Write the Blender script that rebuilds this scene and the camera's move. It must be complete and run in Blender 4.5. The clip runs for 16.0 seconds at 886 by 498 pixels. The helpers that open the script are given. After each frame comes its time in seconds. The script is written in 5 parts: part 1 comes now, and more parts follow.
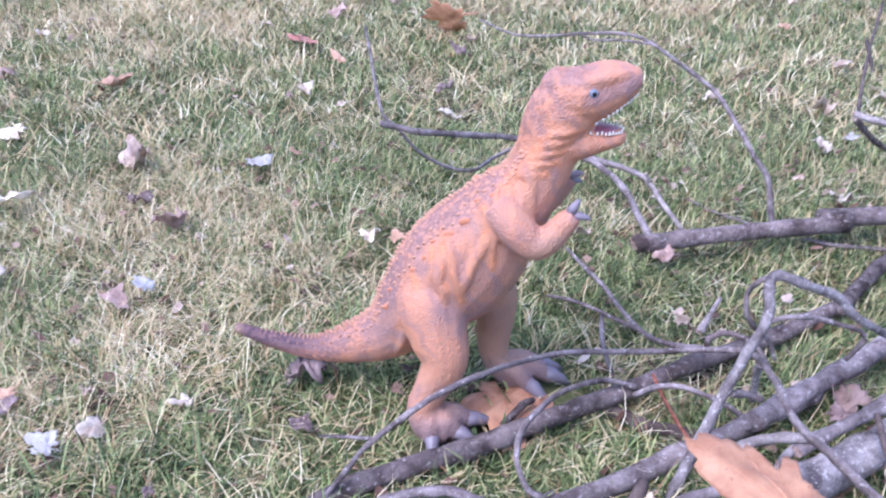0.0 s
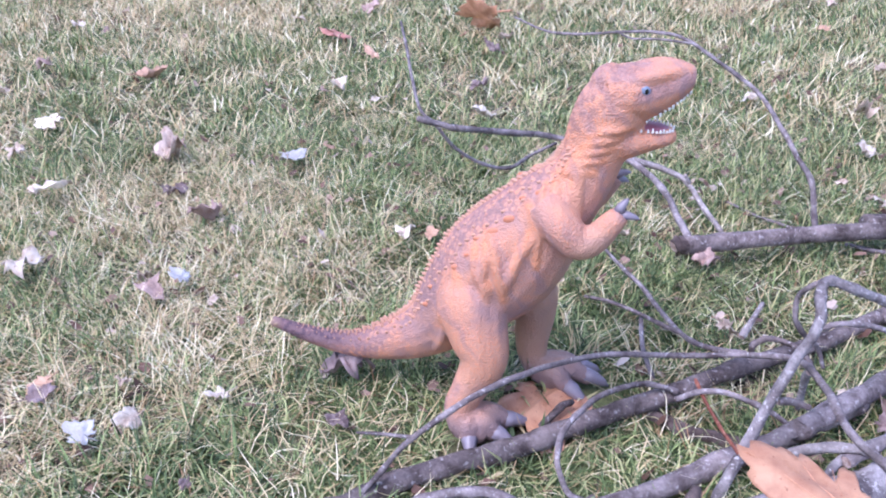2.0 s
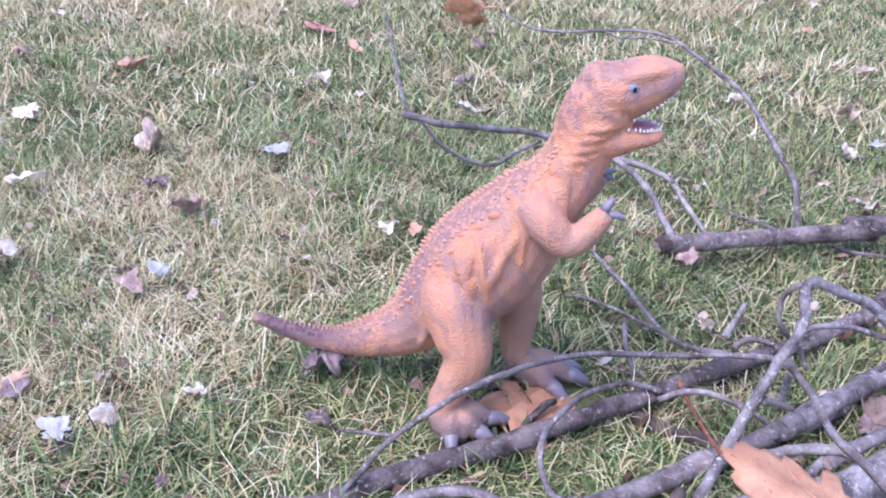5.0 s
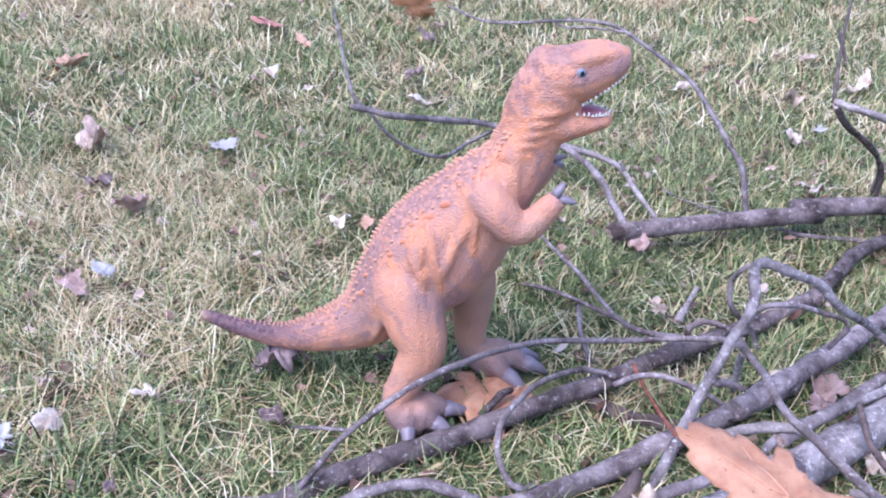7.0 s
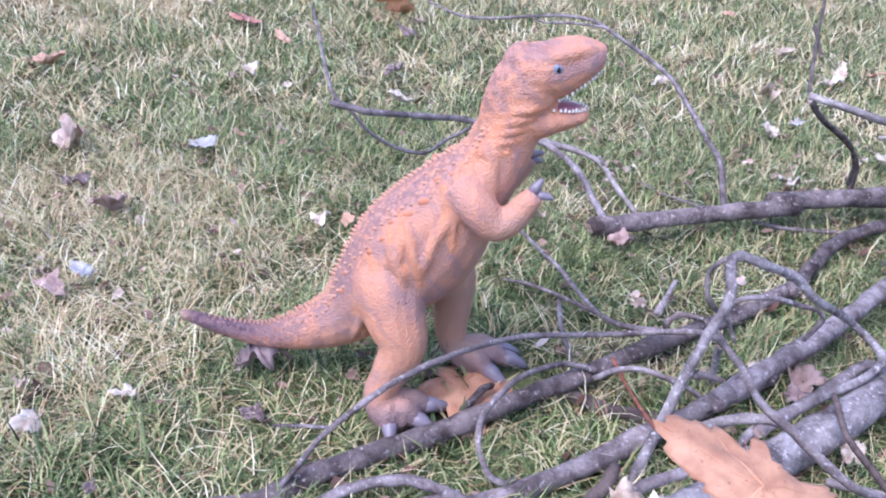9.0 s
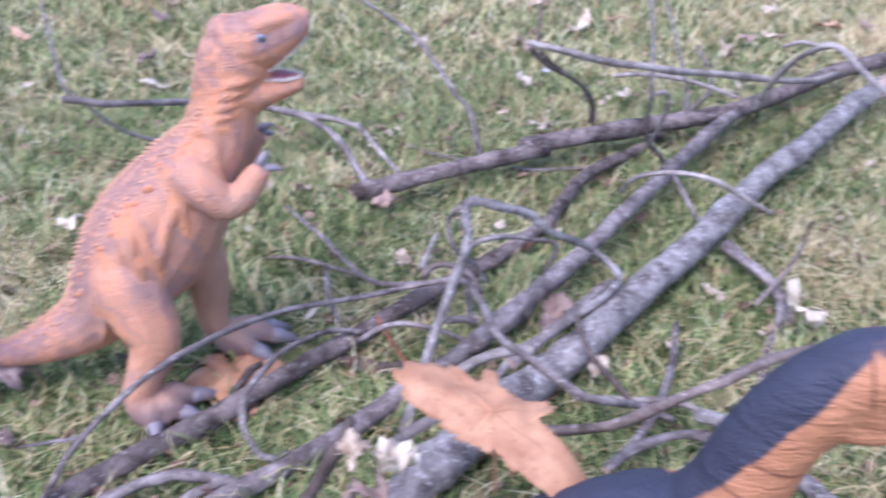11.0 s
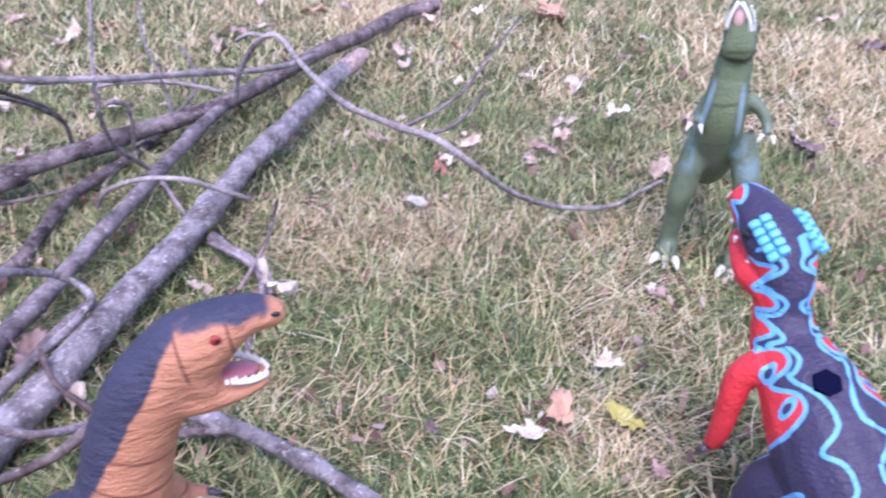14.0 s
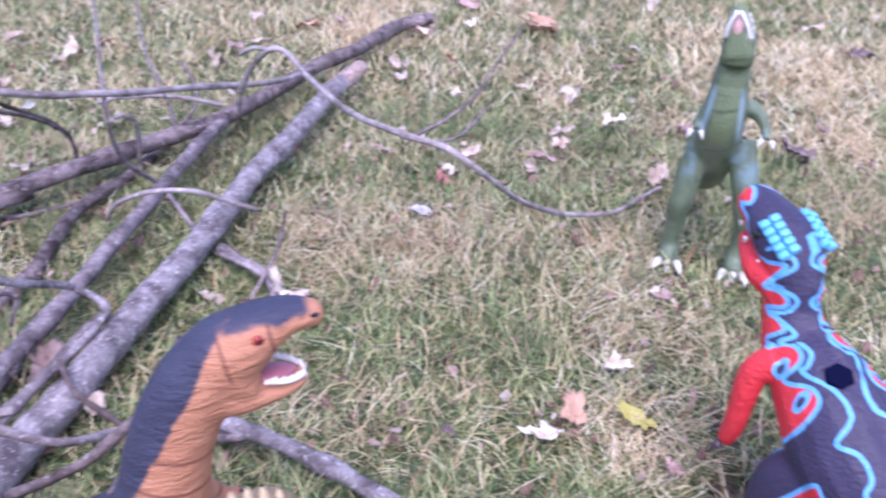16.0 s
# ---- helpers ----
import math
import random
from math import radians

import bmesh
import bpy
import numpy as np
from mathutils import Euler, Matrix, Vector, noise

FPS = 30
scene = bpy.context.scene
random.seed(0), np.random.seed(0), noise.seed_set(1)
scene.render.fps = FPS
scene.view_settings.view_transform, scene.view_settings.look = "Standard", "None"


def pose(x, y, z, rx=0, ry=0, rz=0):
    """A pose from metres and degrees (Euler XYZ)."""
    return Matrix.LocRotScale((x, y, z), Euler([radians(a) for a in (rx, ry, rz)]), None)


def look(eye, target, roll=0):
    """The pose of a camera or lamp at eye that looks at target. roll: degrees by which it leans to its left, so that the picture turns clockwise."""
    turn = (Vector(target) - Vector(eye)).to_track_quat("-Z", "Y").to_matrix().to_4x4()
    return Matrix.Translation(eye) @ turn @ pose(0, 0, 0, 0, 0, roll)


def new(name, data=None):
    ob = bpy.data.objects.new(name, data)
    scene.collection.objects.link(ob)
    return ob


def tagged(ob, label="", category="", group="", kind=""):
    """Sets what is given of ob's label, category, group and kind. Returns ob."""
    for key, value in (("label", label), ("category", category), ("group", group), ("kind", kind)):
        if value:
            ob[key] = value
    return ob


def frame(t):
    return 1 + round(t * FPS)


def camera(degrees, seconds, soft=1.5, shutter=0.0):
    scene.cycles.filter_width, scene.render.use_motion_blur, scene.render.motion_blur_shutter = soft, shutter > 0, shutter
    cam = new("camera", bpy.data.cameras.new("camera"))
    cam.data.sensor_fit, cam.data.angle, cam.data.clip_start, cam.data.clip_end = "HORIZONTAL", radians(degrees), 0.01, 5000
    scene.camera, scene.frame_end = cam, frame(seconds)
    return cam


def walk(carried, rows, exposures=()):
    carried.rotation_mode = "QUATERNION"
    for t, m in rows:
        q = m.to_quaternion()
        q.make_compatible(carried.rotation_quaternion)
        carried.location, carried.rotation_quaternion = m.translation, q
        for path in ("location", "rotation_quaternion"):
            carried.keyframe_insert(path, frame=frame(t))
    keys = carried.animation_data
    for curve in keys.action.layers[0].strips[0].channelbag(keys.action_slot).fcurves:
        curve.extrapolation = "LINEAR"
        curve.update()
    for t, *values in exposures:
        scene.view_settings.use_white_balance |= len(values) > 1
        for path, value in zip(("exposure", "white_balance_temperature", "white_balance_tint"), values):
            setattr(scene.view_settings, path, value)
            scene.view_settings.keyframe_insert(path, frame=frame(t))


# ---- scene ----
cam = camera(57.2, 16.0, soft=2.0, shutter=0.7)
PATH = [
    (0, (0.143, 0.091, 0.636), (-0.027, 1.823, -0.348), -0.7),
    (0.5, (0.142, 0.091, 0.628), (-0.066, 1.805, -0.38), -1.6),
    (1, (0.133, 0.095, 0.626), (-0.075, 1.813, -0.376), -1.0),
    (1.5, (0.124, 0.097, 0.627), (-0.1, 1.823, -0.36), -0.5),
    (2, (0.12, 0.098, 0.629), (-0.101, 1.823, -0.358), -0.3),
    (2.5, (0.119, 0.098, 0.629), (-0.108, 1.824, -0.356), -0.5),
    (3, (0.119, 0.099, 0.631), (-0.104, 1.827, -0.351), -0.0),
    (3.5, (0.114, 0.096, 0.627), (-0.111, 1.826, -0.351), 0.2),
    (4, (0.117, 0.101, 0.626), (-0.097, 1.829, -0.358), 0.6),
    (6.5, (0.115, 0.108, 0.619), (0.02, 1.838, -0.38), 1.3),
    (7, (0.121, 0.111, 0.614), (0.052, 1.842, -0.385), 1.4),
    (7.5, (0.115, 0.112, 0.615), (0.053, 1.842, -0.386), 1.4),
    (8, (0.119, 0.113, 0.616), (0.055, 1.843, -0.385), 1.2),
    (8.2, (0.12, 0.111, 0.617), (0.064, 1.845, -0.379), 1.3),
    (10.3, (0.159, 0.109, 0.609), (0.304, 1.802, -0.447), -0.0),
    (10.5, (0.169, 0.105, 0.607), (0.383, 1.787, -0.454), -0.1),
    (11, (0.209, 0.094, 0.613), (0.597, 1.748, -0.441), 0.4),
    (11.5, (0.249, 0.085, 0.624), (0.838, 1.682, -0.426), 1.3),
    (12, (0.27, 0.062, 0.633), (1.014, 1.588, -0.425), 1.0),
    (12.5, (0.304, 0.045, 0.635), (1.198, 1.48, -0.433), 2.1),
    (13, (0.324, 0.03, 0.637), (1.318, 1.406, -0.421), 2.6),
    (13.5, (0.344, 0.005, 0.638), (1.428, 1.315, -0.415), 2.2),
    (14, (0.366, -0.007, 0.636), (1.537, 1.231, -0.412), 2.7),
    (14.5, (0.375, -0.024, 0.641), (1.61, 1.176, -0.377), 2.7),
    (15, (0.375, -0.034, 0.642), (1.666, 1.116, -0.364), 2.4),
    (15.5, (0.36, -0.02, 0.637), (1.635, 1.135, -0.382), 2.2),
    (16, (0.332, -0.001, 0.637), (1.538, 1.227, -0.382), 2.4),
]
walk(cam, [(t, look(eye, target, roll)) for t, eye, target, roll in PATH], [(0, 1.46, 5590, 20), (8, 1.45, 5600, 20), (11, 1.41, 5740, 17), (13, 1.42, 5780, 26), (16, 1.43, 5660, 32)])

# ---- world and light ----
world = bpy.data.worlds.new("overcast_sky")
scene.world = world
world.use_nodes = True
wn = world.node_tree
sky = wn.nodes.new("ShaderNodeTexSky")
sky.sky_type = "NISHITA"
sky.sun_disc = False
sky.sun_elevation, sky.sun_rotation = radians(61), radians(227)
sky.dust_density, sky.air_density = 1.5, 1.0
wn.links.new(sky.outputs[0], wn.nodes["Background"].inputs[0])
wn.nodes["Background"].inputs[1].default_value = 0.14
sun = new("sun", bpy.data.lights.new("sun", "SUN"))
sun.data.energy, sun.data.angle, sun.data.color = 1.35, radians(40), (1.0, 0.965, 0.945)
sun.matrix_world = look((-1.3, -0.7, 4.0), (0.3, 0.8, 0))

# ---- materials ----
def material(name, rough=0.8, spec=0.3):
    m = bpy.data.materials.new(name)
    m.use_nodes = True
    b = m.node_tree.nodes["Principled BSDF"]
    b.inputs["Roughness"].default_value = rough
    b.inputs["Specular IOR Level"].default_value = spec
    return m, m.node_tree, b


def node(nt, kind, **values):
    n = nt.nodes.new(kind)
    for k, v in values.items():
        if k in n.inputs:
            n.inputs[k].default_value = v
    return n


def noise_tex(nt, scale, detail=4.0, rough=0.6, coords="Object"):
    tc = node(nt, "ShaderNodeTexCoord")
    n = node(nt, "ShaderNodeTexNoise", Scale=scale, Detail=detail, Roughness=rough)
    nt.links.new(tc.outputs[coords], n.inputs["Vector"])
    return n.outputs["Fac"]


def ramp(nt, fac, *stops):
    r = node(nt, "ShaderNodeValToRGB")
    el = r.color_ramp.elements
    while len(el) < len(stops):
        el.new(0.5)
    for e, (p, c) in zip(el, stops):
        e.position, e.color = p, (*c, 1) if len(c) == 3 else (c[0], c[0], c[0], 1)
    nt.links.new(fac, r.inputs[0])
    return r.outputs[0]


def mix(nt, fac, a, b, how="MIX"):
    m = node(nt, "ShaderNodeMix")
    m.data_type, m.blend_type = "RGBA", how
    for sock, v in ((m.inputs[0], fac), (m.inputs[6], a), (m.inputs[7], b)):
        if isinstance(v, bpy.types.NodeSocket):
            nt.links.new(v, sock)
        elif isinstance(v, tuple):
            sock.default_value = (*v, 1)
        else:
            sock.default_value = v
    return m.outputs[2]


def calc(nt, how, a, b=0.0, c=0.0):
    m = node(nt, "ShaderNodeMath")
    m.operation = how
    for sock, v in zip(m.inputs, (a, b, c)):
        if isinstance(v, bpy.types.NodeSocket):
            nt.links.new(v, sock)
        else:
            sock.default_value = v
    return m.outputs[0]


def steps(nt, x, lo, hi):
    m = node(nt, "ShaderNodeMapRange")
    m.interpolation_type = "SMOOTHSTEP"
    m.inputs[1].default_value, m.inputs[2].default_value = lo, hi
    nt.links.new(x, m.inputs[0])
    return m.outputs[0]


def bump(nt, b, height, strength, distance):
    n = node(nt, "ShaderNodeBump", Strength=strength, Distance=distance)
    nt.links.new(height, n.inputs["Height"])
    prev = b.inputs["Normal"]
    if prev.is_linked:
        nt.links.new(prev.links[0].from_socket, n.inputs["Normal"])
    nt.links.new(n.outputs[0], prev)


def xyz(nt):
    tc, s = node(nt, "ShaderNodeTexCoord"), node(nt, "ShaderNodeSeparateXYZ")
    nt.links.new(tc.outputs["Object"], s.inputs[0])
    return s.outputs[0], s.outputs[1], s.outputs[2]


def bark(name, dark, light, moss, lichen):
    m, nt, b = material(name, 0.85, 0.25)
    big = noise_tex(nt, 38, 5, 0.65)
    fine = noise_tex(nt, 260, 4, 0.7)
    c = mix(nt, ramp(nt, big, (0.36, (0,)), (0.64, (1,))), dark, light)
    c = mix(nt, steps(nt, noise_tex(nt, 165, 5, 0.65), 0.58 - lichen, 0.70 - lichen), c, moss)
    c = mix(nt, 0.45, c, ramp(nt, fine, (0.3, (0.25,)), (0.7, (0.75,))), "OVERLAY")
    broad = noise_tex(nt, 13, 3, 0.6)
    c = mix(nt, 0.7, c, ramp(nt, broad, (0.36, (0.30,)), (0.64, (0.70,))), "OVERLAY")
    nt.links.new(c, b.inputs["Base Color"])
    bump(nt, b, big, 0.6, 0.005)
    bump(nt, b, fine, 0.7, 0.0015)
    return m


bark_brown = bark("brown_bark", (0.052, 0.036, 0.036), (0.22, 0.172, 0.17), (0.38, 0.335, 0.34), 0.01)
bark_grey = bark("grey_bark", (0.092, 0.068, 0.070), (0.28, 0.232, 0.238), (0.39, 0.35, 0.36), 0.02)
bark_lichen = bark("lichen_bark", (0.095, 0.075, 0.080), (0.33, 0.29, 0.30), (0.46, 0.42, 0.43), 0.03)
bark_dark = bark("dark_bark", (0.05, 0.034, 0.032), (0.15, 0.11, 0.105), (0.22, 0.18, 0.17), -0.03)
bark_pale = bark("pale_bark", (0.17, 0.135, 0.13), (0.37, 0.315, 0.31), (0.47, 0.425, 0.42), 0.03)
bark_red = bark("reddish_bark", (0.12, 0.04, 0.03), (0.26, 0.09, 0.06), (0.3, 0.16, 0.12), 0.0)
wood_cut, nt, b = material("torn_wood", 0.8, 0.2)
nt.links.new(mix(nt, ramp(nt, noise_tex(nt, 180, 4), (0.4, (0,)), (0.62, (1,))), (0.26, 0.16, 0.13), (0.52, 0.40, 0.36)), b.inputs["Base Color"])
bump(nt, b, noise_tex(nt, 300), 0.8, 0.002)

def blade_mat(name, *stops):
    """Thin blades that let some light through, each of its own shade."""
    m, nt, b = material(name, 0.5, 0.35)
    isl = node(nt, "ShaderNodeNewGeometry").outputs["Random Per Island"]
    c = ramp(nt, isl, *stops)
    c = mix(nt, 0.4, c, ramp(nt, noise_tex(nt, 70, 3), (0.3, (0.28,)), (0.7, (0.74,))), "OVERLAY")
    c = mix(nt, 0.4, c, ramp(nt, noise_tex(nt, 7, 3), (0.36, (0.38,)), (0.64, (0.66,))), "OVERLAY")
    nt.links.new(c, b.inputs["Base Color"])
    tl = node(nt, "ShaderNodeBsdfTranslucent")
    nt.links.new(c, tl.inputs["Color"])
    ms = node(nt, "ShaderNodeMixShader")
    ms.inputs[0].default_value = 0.18
    nt.links.new(b.outputs[0], ms.inputs[1])
    nt.links.new(tl.outputs[0], ms.inputs[2])
    nt.links.new(ms.outputs[0], nt.nodes["Material Output"].inputs["Surface"])
    return m


green_blade = blade_mat("green_grass", (0.0, (0.038, 0.058, 0.026)), (0.40, (0.125, 0.175, 0.066)), (0.70, (0.255, 0.318, 0.122)), (0.85, (0.47, 0.475, 0.22)), (0.95, (0.64, 0.53, 0.29)), (1.0, (0.36, 0.18, 0.10)))
straw_blade = blade_mat("dry_grass", (0.0, (0.24, 0.14, 0.08)), (0.2, (0.50, 0.36, 0.20)), (0.62, (0.74, 0.60, 0.36)), (0.92, (0.90, 0.81, 0.59)), (1.0, (0.58, 0.38, 0.17)))

soil, nt, b = material("thatch_and_soil", 0.95, 0.1)
c = mix(nt, ramp(nt, noise_tex(nt, 55, 6, 0.7), (0.38, (0,)), (0.62, (1,))), (0.035, 0.026, 0.021), (0.23, 0.17, 0.135))
c = mix(nt, steps(nt, noise_tex(nt, 3.4, 3, 0.55), 0.62, 0.40), c, mix(nt, noise_tex(nt, 120, 4), (0.05, 0.056, 0.026), (0.27, 0.285, 0.13)))
nt.links.new(c, b.inputs["Base Color"])
bump(nt, b, noise_tex(nt, 160, 5), 0.9, 0.006)


def leaf_mat(name, a, c2, vein, rough=0.6):
    m, nt, b = material(name, rough, 0.3)
    info = node(nt, "ShaderNodeObjectInfo")
    base = mix(nt, ramp(nt, noise_tex(nt, 45, 4), (0.35, (0,)), (0.65, (1,))), a, c2)
    hsv = node(nt, "ShaderNodeHueSaturation")
    nt.links.new(calc(nt, "MULTIPLY_ADD", info.outputs["Random"], 0.5, 0.75), hsv.inputs["Value"])
    nt.links.new(base, hsv.inputs["Color"])
    c = mix(nt, steps(nt, noise_tex(nt, 230, 2), 0.66, 0.72), hsv.outputs[0], vein)
    nt.links.new(c, b.inputs["Base Color"])
    bump(nt, b, noise_tex(nt, 130, 3), 0.5, 0.002)
    return m


LEAF = {
    "pale": leaf_mat("pale_dry_leaf", (0.30, 0.205, 0.155), (0.63, 0.51, 0.42), (0.20, 0.115, 0.08)),
    "curl": leaf_mat("pale_curled_leaf", (0.26, 0.17, 0.14), (0.52, 0.41, 0.35), (0.15, 0.09, 0.07)),
    "tan": leaf_mat("tan_dry_leaf", (0.42, 0.24, 0.16), (0.60, 0.37, 0.26), (0.24, 0.12, 0.07)),
    "rose": leaf_mat("brown_dry_leaf", (0.24, 0.15, 0.13), (0.44, 0.31, 0.28), (0.16, 0.1, 0.08)),
    "dark": leaf_mat("dark_dry_leaf", (0.12, 0.075, 0.075), (0.30, 0.22, 0.22), (0.08, 0.05, 0.04)),
    "grey": leaf_mat("grey_dry_leaf", (0.28, 0.26, 0.27), (0.42, 0.40, 0.40), (0.2, 0.17, 0.16)),
    "orange": leaf_mat("orange_brown_leaf", (0.40, 0.185, 0.112), (0.56, 0.30, 0.185), (0.24, 0.10, 0.06), 0.5),
    "red": leaf_mat("red_oak_leaf", (0.33, 0.13, 0.105), (0.44, 0.215, 0.175), (0.25, 0.08, 0.06)),
    "yellow": leaf_mat("yellow_leaf", (0.48, 0.42, 0.10), (0.62, 0.55, 0.17), (0.4, 0.3, 0.08)),
    "white": leaf_mat("bleached_leaf", (0.38, 0.28, 0.22), (0.74, 0.645, 0.56), (0.22, 0.13, 0.09)),
}

# ---- building helpers ----
def mesh_of(name, verts, faces, mat, parent=None, label="", smooth=True):
    me = bpy.data.meshes.new(name)
    me.from_pydata([tuple(v) for v in verts], [], faces)
    for p in me.polygons:
        p.use_smooth = smooth
    me.update()
    for m in mat if isinstance(mat, (list, tuple)) else [mat]:
        me.materials.append(m)
    ob = new(name, me)
    ob.parent = parent
    if label:
        ob["label"] = label
    return ob


def part(name, bm, mat, parent, label=""):
    me = bpy.data.meshes.new(name)
    bm.to_mesh(me)
    bm.free()
    for p in me.polygons:
        p.use_smooth = True
    for m in mat if isinstance(mat, (list, tuple)) else [mat]:
        me.materials.append(m)
    ob = new(name, me)
    ob.parent = parent
    if label:
        ob["label"] = label
    return ob


def spline(pts, per=6):
    """Catmull-Rom through the points."""
    p = [np.array(q, float) for q in pts]
    p = [2 * p[0] - p[1]] + p + [2 * p[-1] - p[-2]]
    out = []
    for a, b, c, d in zip(p, p[1:], p[2:], p[3:]):
        for k in range(per):
            t = k / per
            out.append(0.5 * (2 * b + (c - a) * t + (2 * a - 5 * b + 4 * c - d) * t * t + (3 * b - a - 3 * c + d) * t ** 3))
    out.append(p[-2])
    return out


def rings(path, radii, sides=10, rough=0.0, seed=0.0, up=(0, 0, 1)):
    """Verts and faces of a capped tube; radii: one number or (sideways, upwards) a station."""
    verts, faces = [], []
    n = len(path)
    for i, c in enumerate(path):
        t = Vector(path[min(i + 1, n - 1)] - path[max(i - 1, 0)]).normalized()
        side = t.cross(Vector(up))
        side = Vector((0, 1, 0)) if side.length < 1e-4 else side.normalized()
        top = side.cross(t).normalized()
        r = radii[i]
        rs, ru = r if isinstance(r, (tuple, list, np.ndarray)) else (r, r)
        for k in range(sides):
            a = 2 * math.pi * k / sides
            w = 1 + (rough * noise.noise(Vector((c[0] * 60 + seed, c[1] * 60 + math.cos(a) * 1.3, c[2] * 60 + math.sin(a) * 1.3))) if rough else 0)
            verts.append(Vector(c) + (side * math.cos(a) * rs + top * math.sin(a) * ru) * w)
    for i in range(n - 1):
        for k in range(sides):
            j = (k + 1) % sides
            faces.append((i * sides + k, i * sides + j, (i + 1) * sides + j, (i + 1) * sides + k))
    faces.append(tuple(range(sides - 1, -1, -1)))
    faces.append(tuple(range((n - 1) * sides, n * sides)))
    return verts, faces


def stick(name, pts, r0, r1, mat, parent=None, label=""):
    seed = sum(map(sum, pts)) * 7.7
    thin = max(r0, r1) < 0.007
    path = spline(pts, 7)
    n = len(path)
    size = (r0 + r1) / 2
    rng = random.Random(int(seed * 1000))
    knots = [rng.random() for _ in range(max(2, n // 9))]
    radii = []
    for i, c in enumerate(path):
        f = i / (n - 1)
        swell = sum(math.exp(-((f - k) * n / 1.3) ** 2) for k in knots)
        radii.append((r0 + (r1 - r0) * f) * (1 + 0.16 * min(swell, 1.3)))
        jig = size * (0.35 if thin else 0.16)
        path[i] = c + jig * np.array([noise.noise(Vector((f * n / 5, seed, q))) for q in (0.3, 5.1, 9.7)])
    radii[-1] *= 0.75
    radii[0] *= 0.85
    sides = 7 if thin else 14
    v, f = rings(path, radii, sides, 0.14 if thin else 0.2, seed)
    ob = mesh_of(name, v, f, [mat, wood_cut], parent)
    for p in ob.data.polygons[-2:]:
        p.material_index = 1
        p.use_smooth = False
    if parent is None:
        tagged(ob, label, "branch", "branches of the brush pile")
    return ob


def ground_z(x, y):
    return 0.006 * noise.noise(Vector((x * 6, y * 6, 2.2)))


# ---- ground and grass ----
def ground():
    xs = np.unique(np.concatenate([np.linspace(-3, 4.5, 126), np.array([-80, -40, -20, -10, -6, 7, 12, 22, 42, 82])]))
    ys = np.unique(np.concatenate([np.linspace(-1.2, 6.5, 126), np.array([-80, -40, -20, -10, -4, 9, 14, 24, 44, 82])]))
    verts = [(x, y, ground_z(x, y) if abs(x) < 10 and abs(y) < 10 else 0.0) for y in ys for x in xs]
    w = len(xs)
    faces = [(j * w + i, j * w + i + 1, (j + 1) * w + i + 1, (j + 1) * w + i) for j in range(len(ys) - 1) for i in range(w - 1)]
    tagged(mesh_of("ground", verts, faces, soil), "lawn soil with brown thatch and thin green grass", "ground", kind="structure")


DRY = [(-0.30, 1.12, 0.32), (-0.62, 1.30, 0.2), (1.03, 0.72, 0.27), (2.3, 0.72, 0.42), (1.65, 1.9, 0.35), (-1.0, 2.6, 0.35), (0.5, 2.9, 0.35), (0.95, 0.30, 0.13), (-0.42, 0.72, 0.13)]
LUSH = [(0.65, 1.9, 0.45), (1.1, 2.7, 0.7), (0.0, 2.1, 0.4), (0.72, 0.42, 0.26), (0.12, 0.68, 0.2), (0.45, 0.75, 0.3), (0.86, 0.55, 0.17), (0.20, 1.05, 0.25), (-0.05, 0.72, 0.12), (1.35, 1.10, 0.25), (-0.05, 1.45, 0.12), (0.9, 2.2, 0.5), (-0.5, 1.9, 0.3), (1.7, 1.0, 0.2)]


def dryness(x, y):
    d = np.zeros(len(x))
    for cx, cy, r in DRY:
        d += np.exp(-((x - cx) ** 2 + (y - cy) ** 2) / (r * r))
    for cx, cy, r in LUSH:
        d -= 0.55 * np.exp(-((x - cx) ** 2 + (y - cy) ** 2) / (r * r))
    return np.clip(0.62 * d + 0.25 * np.sin(x * 9 + 2 * np.sin(y * 6)) * np.sin(y * 8 + 1), 0, 1)


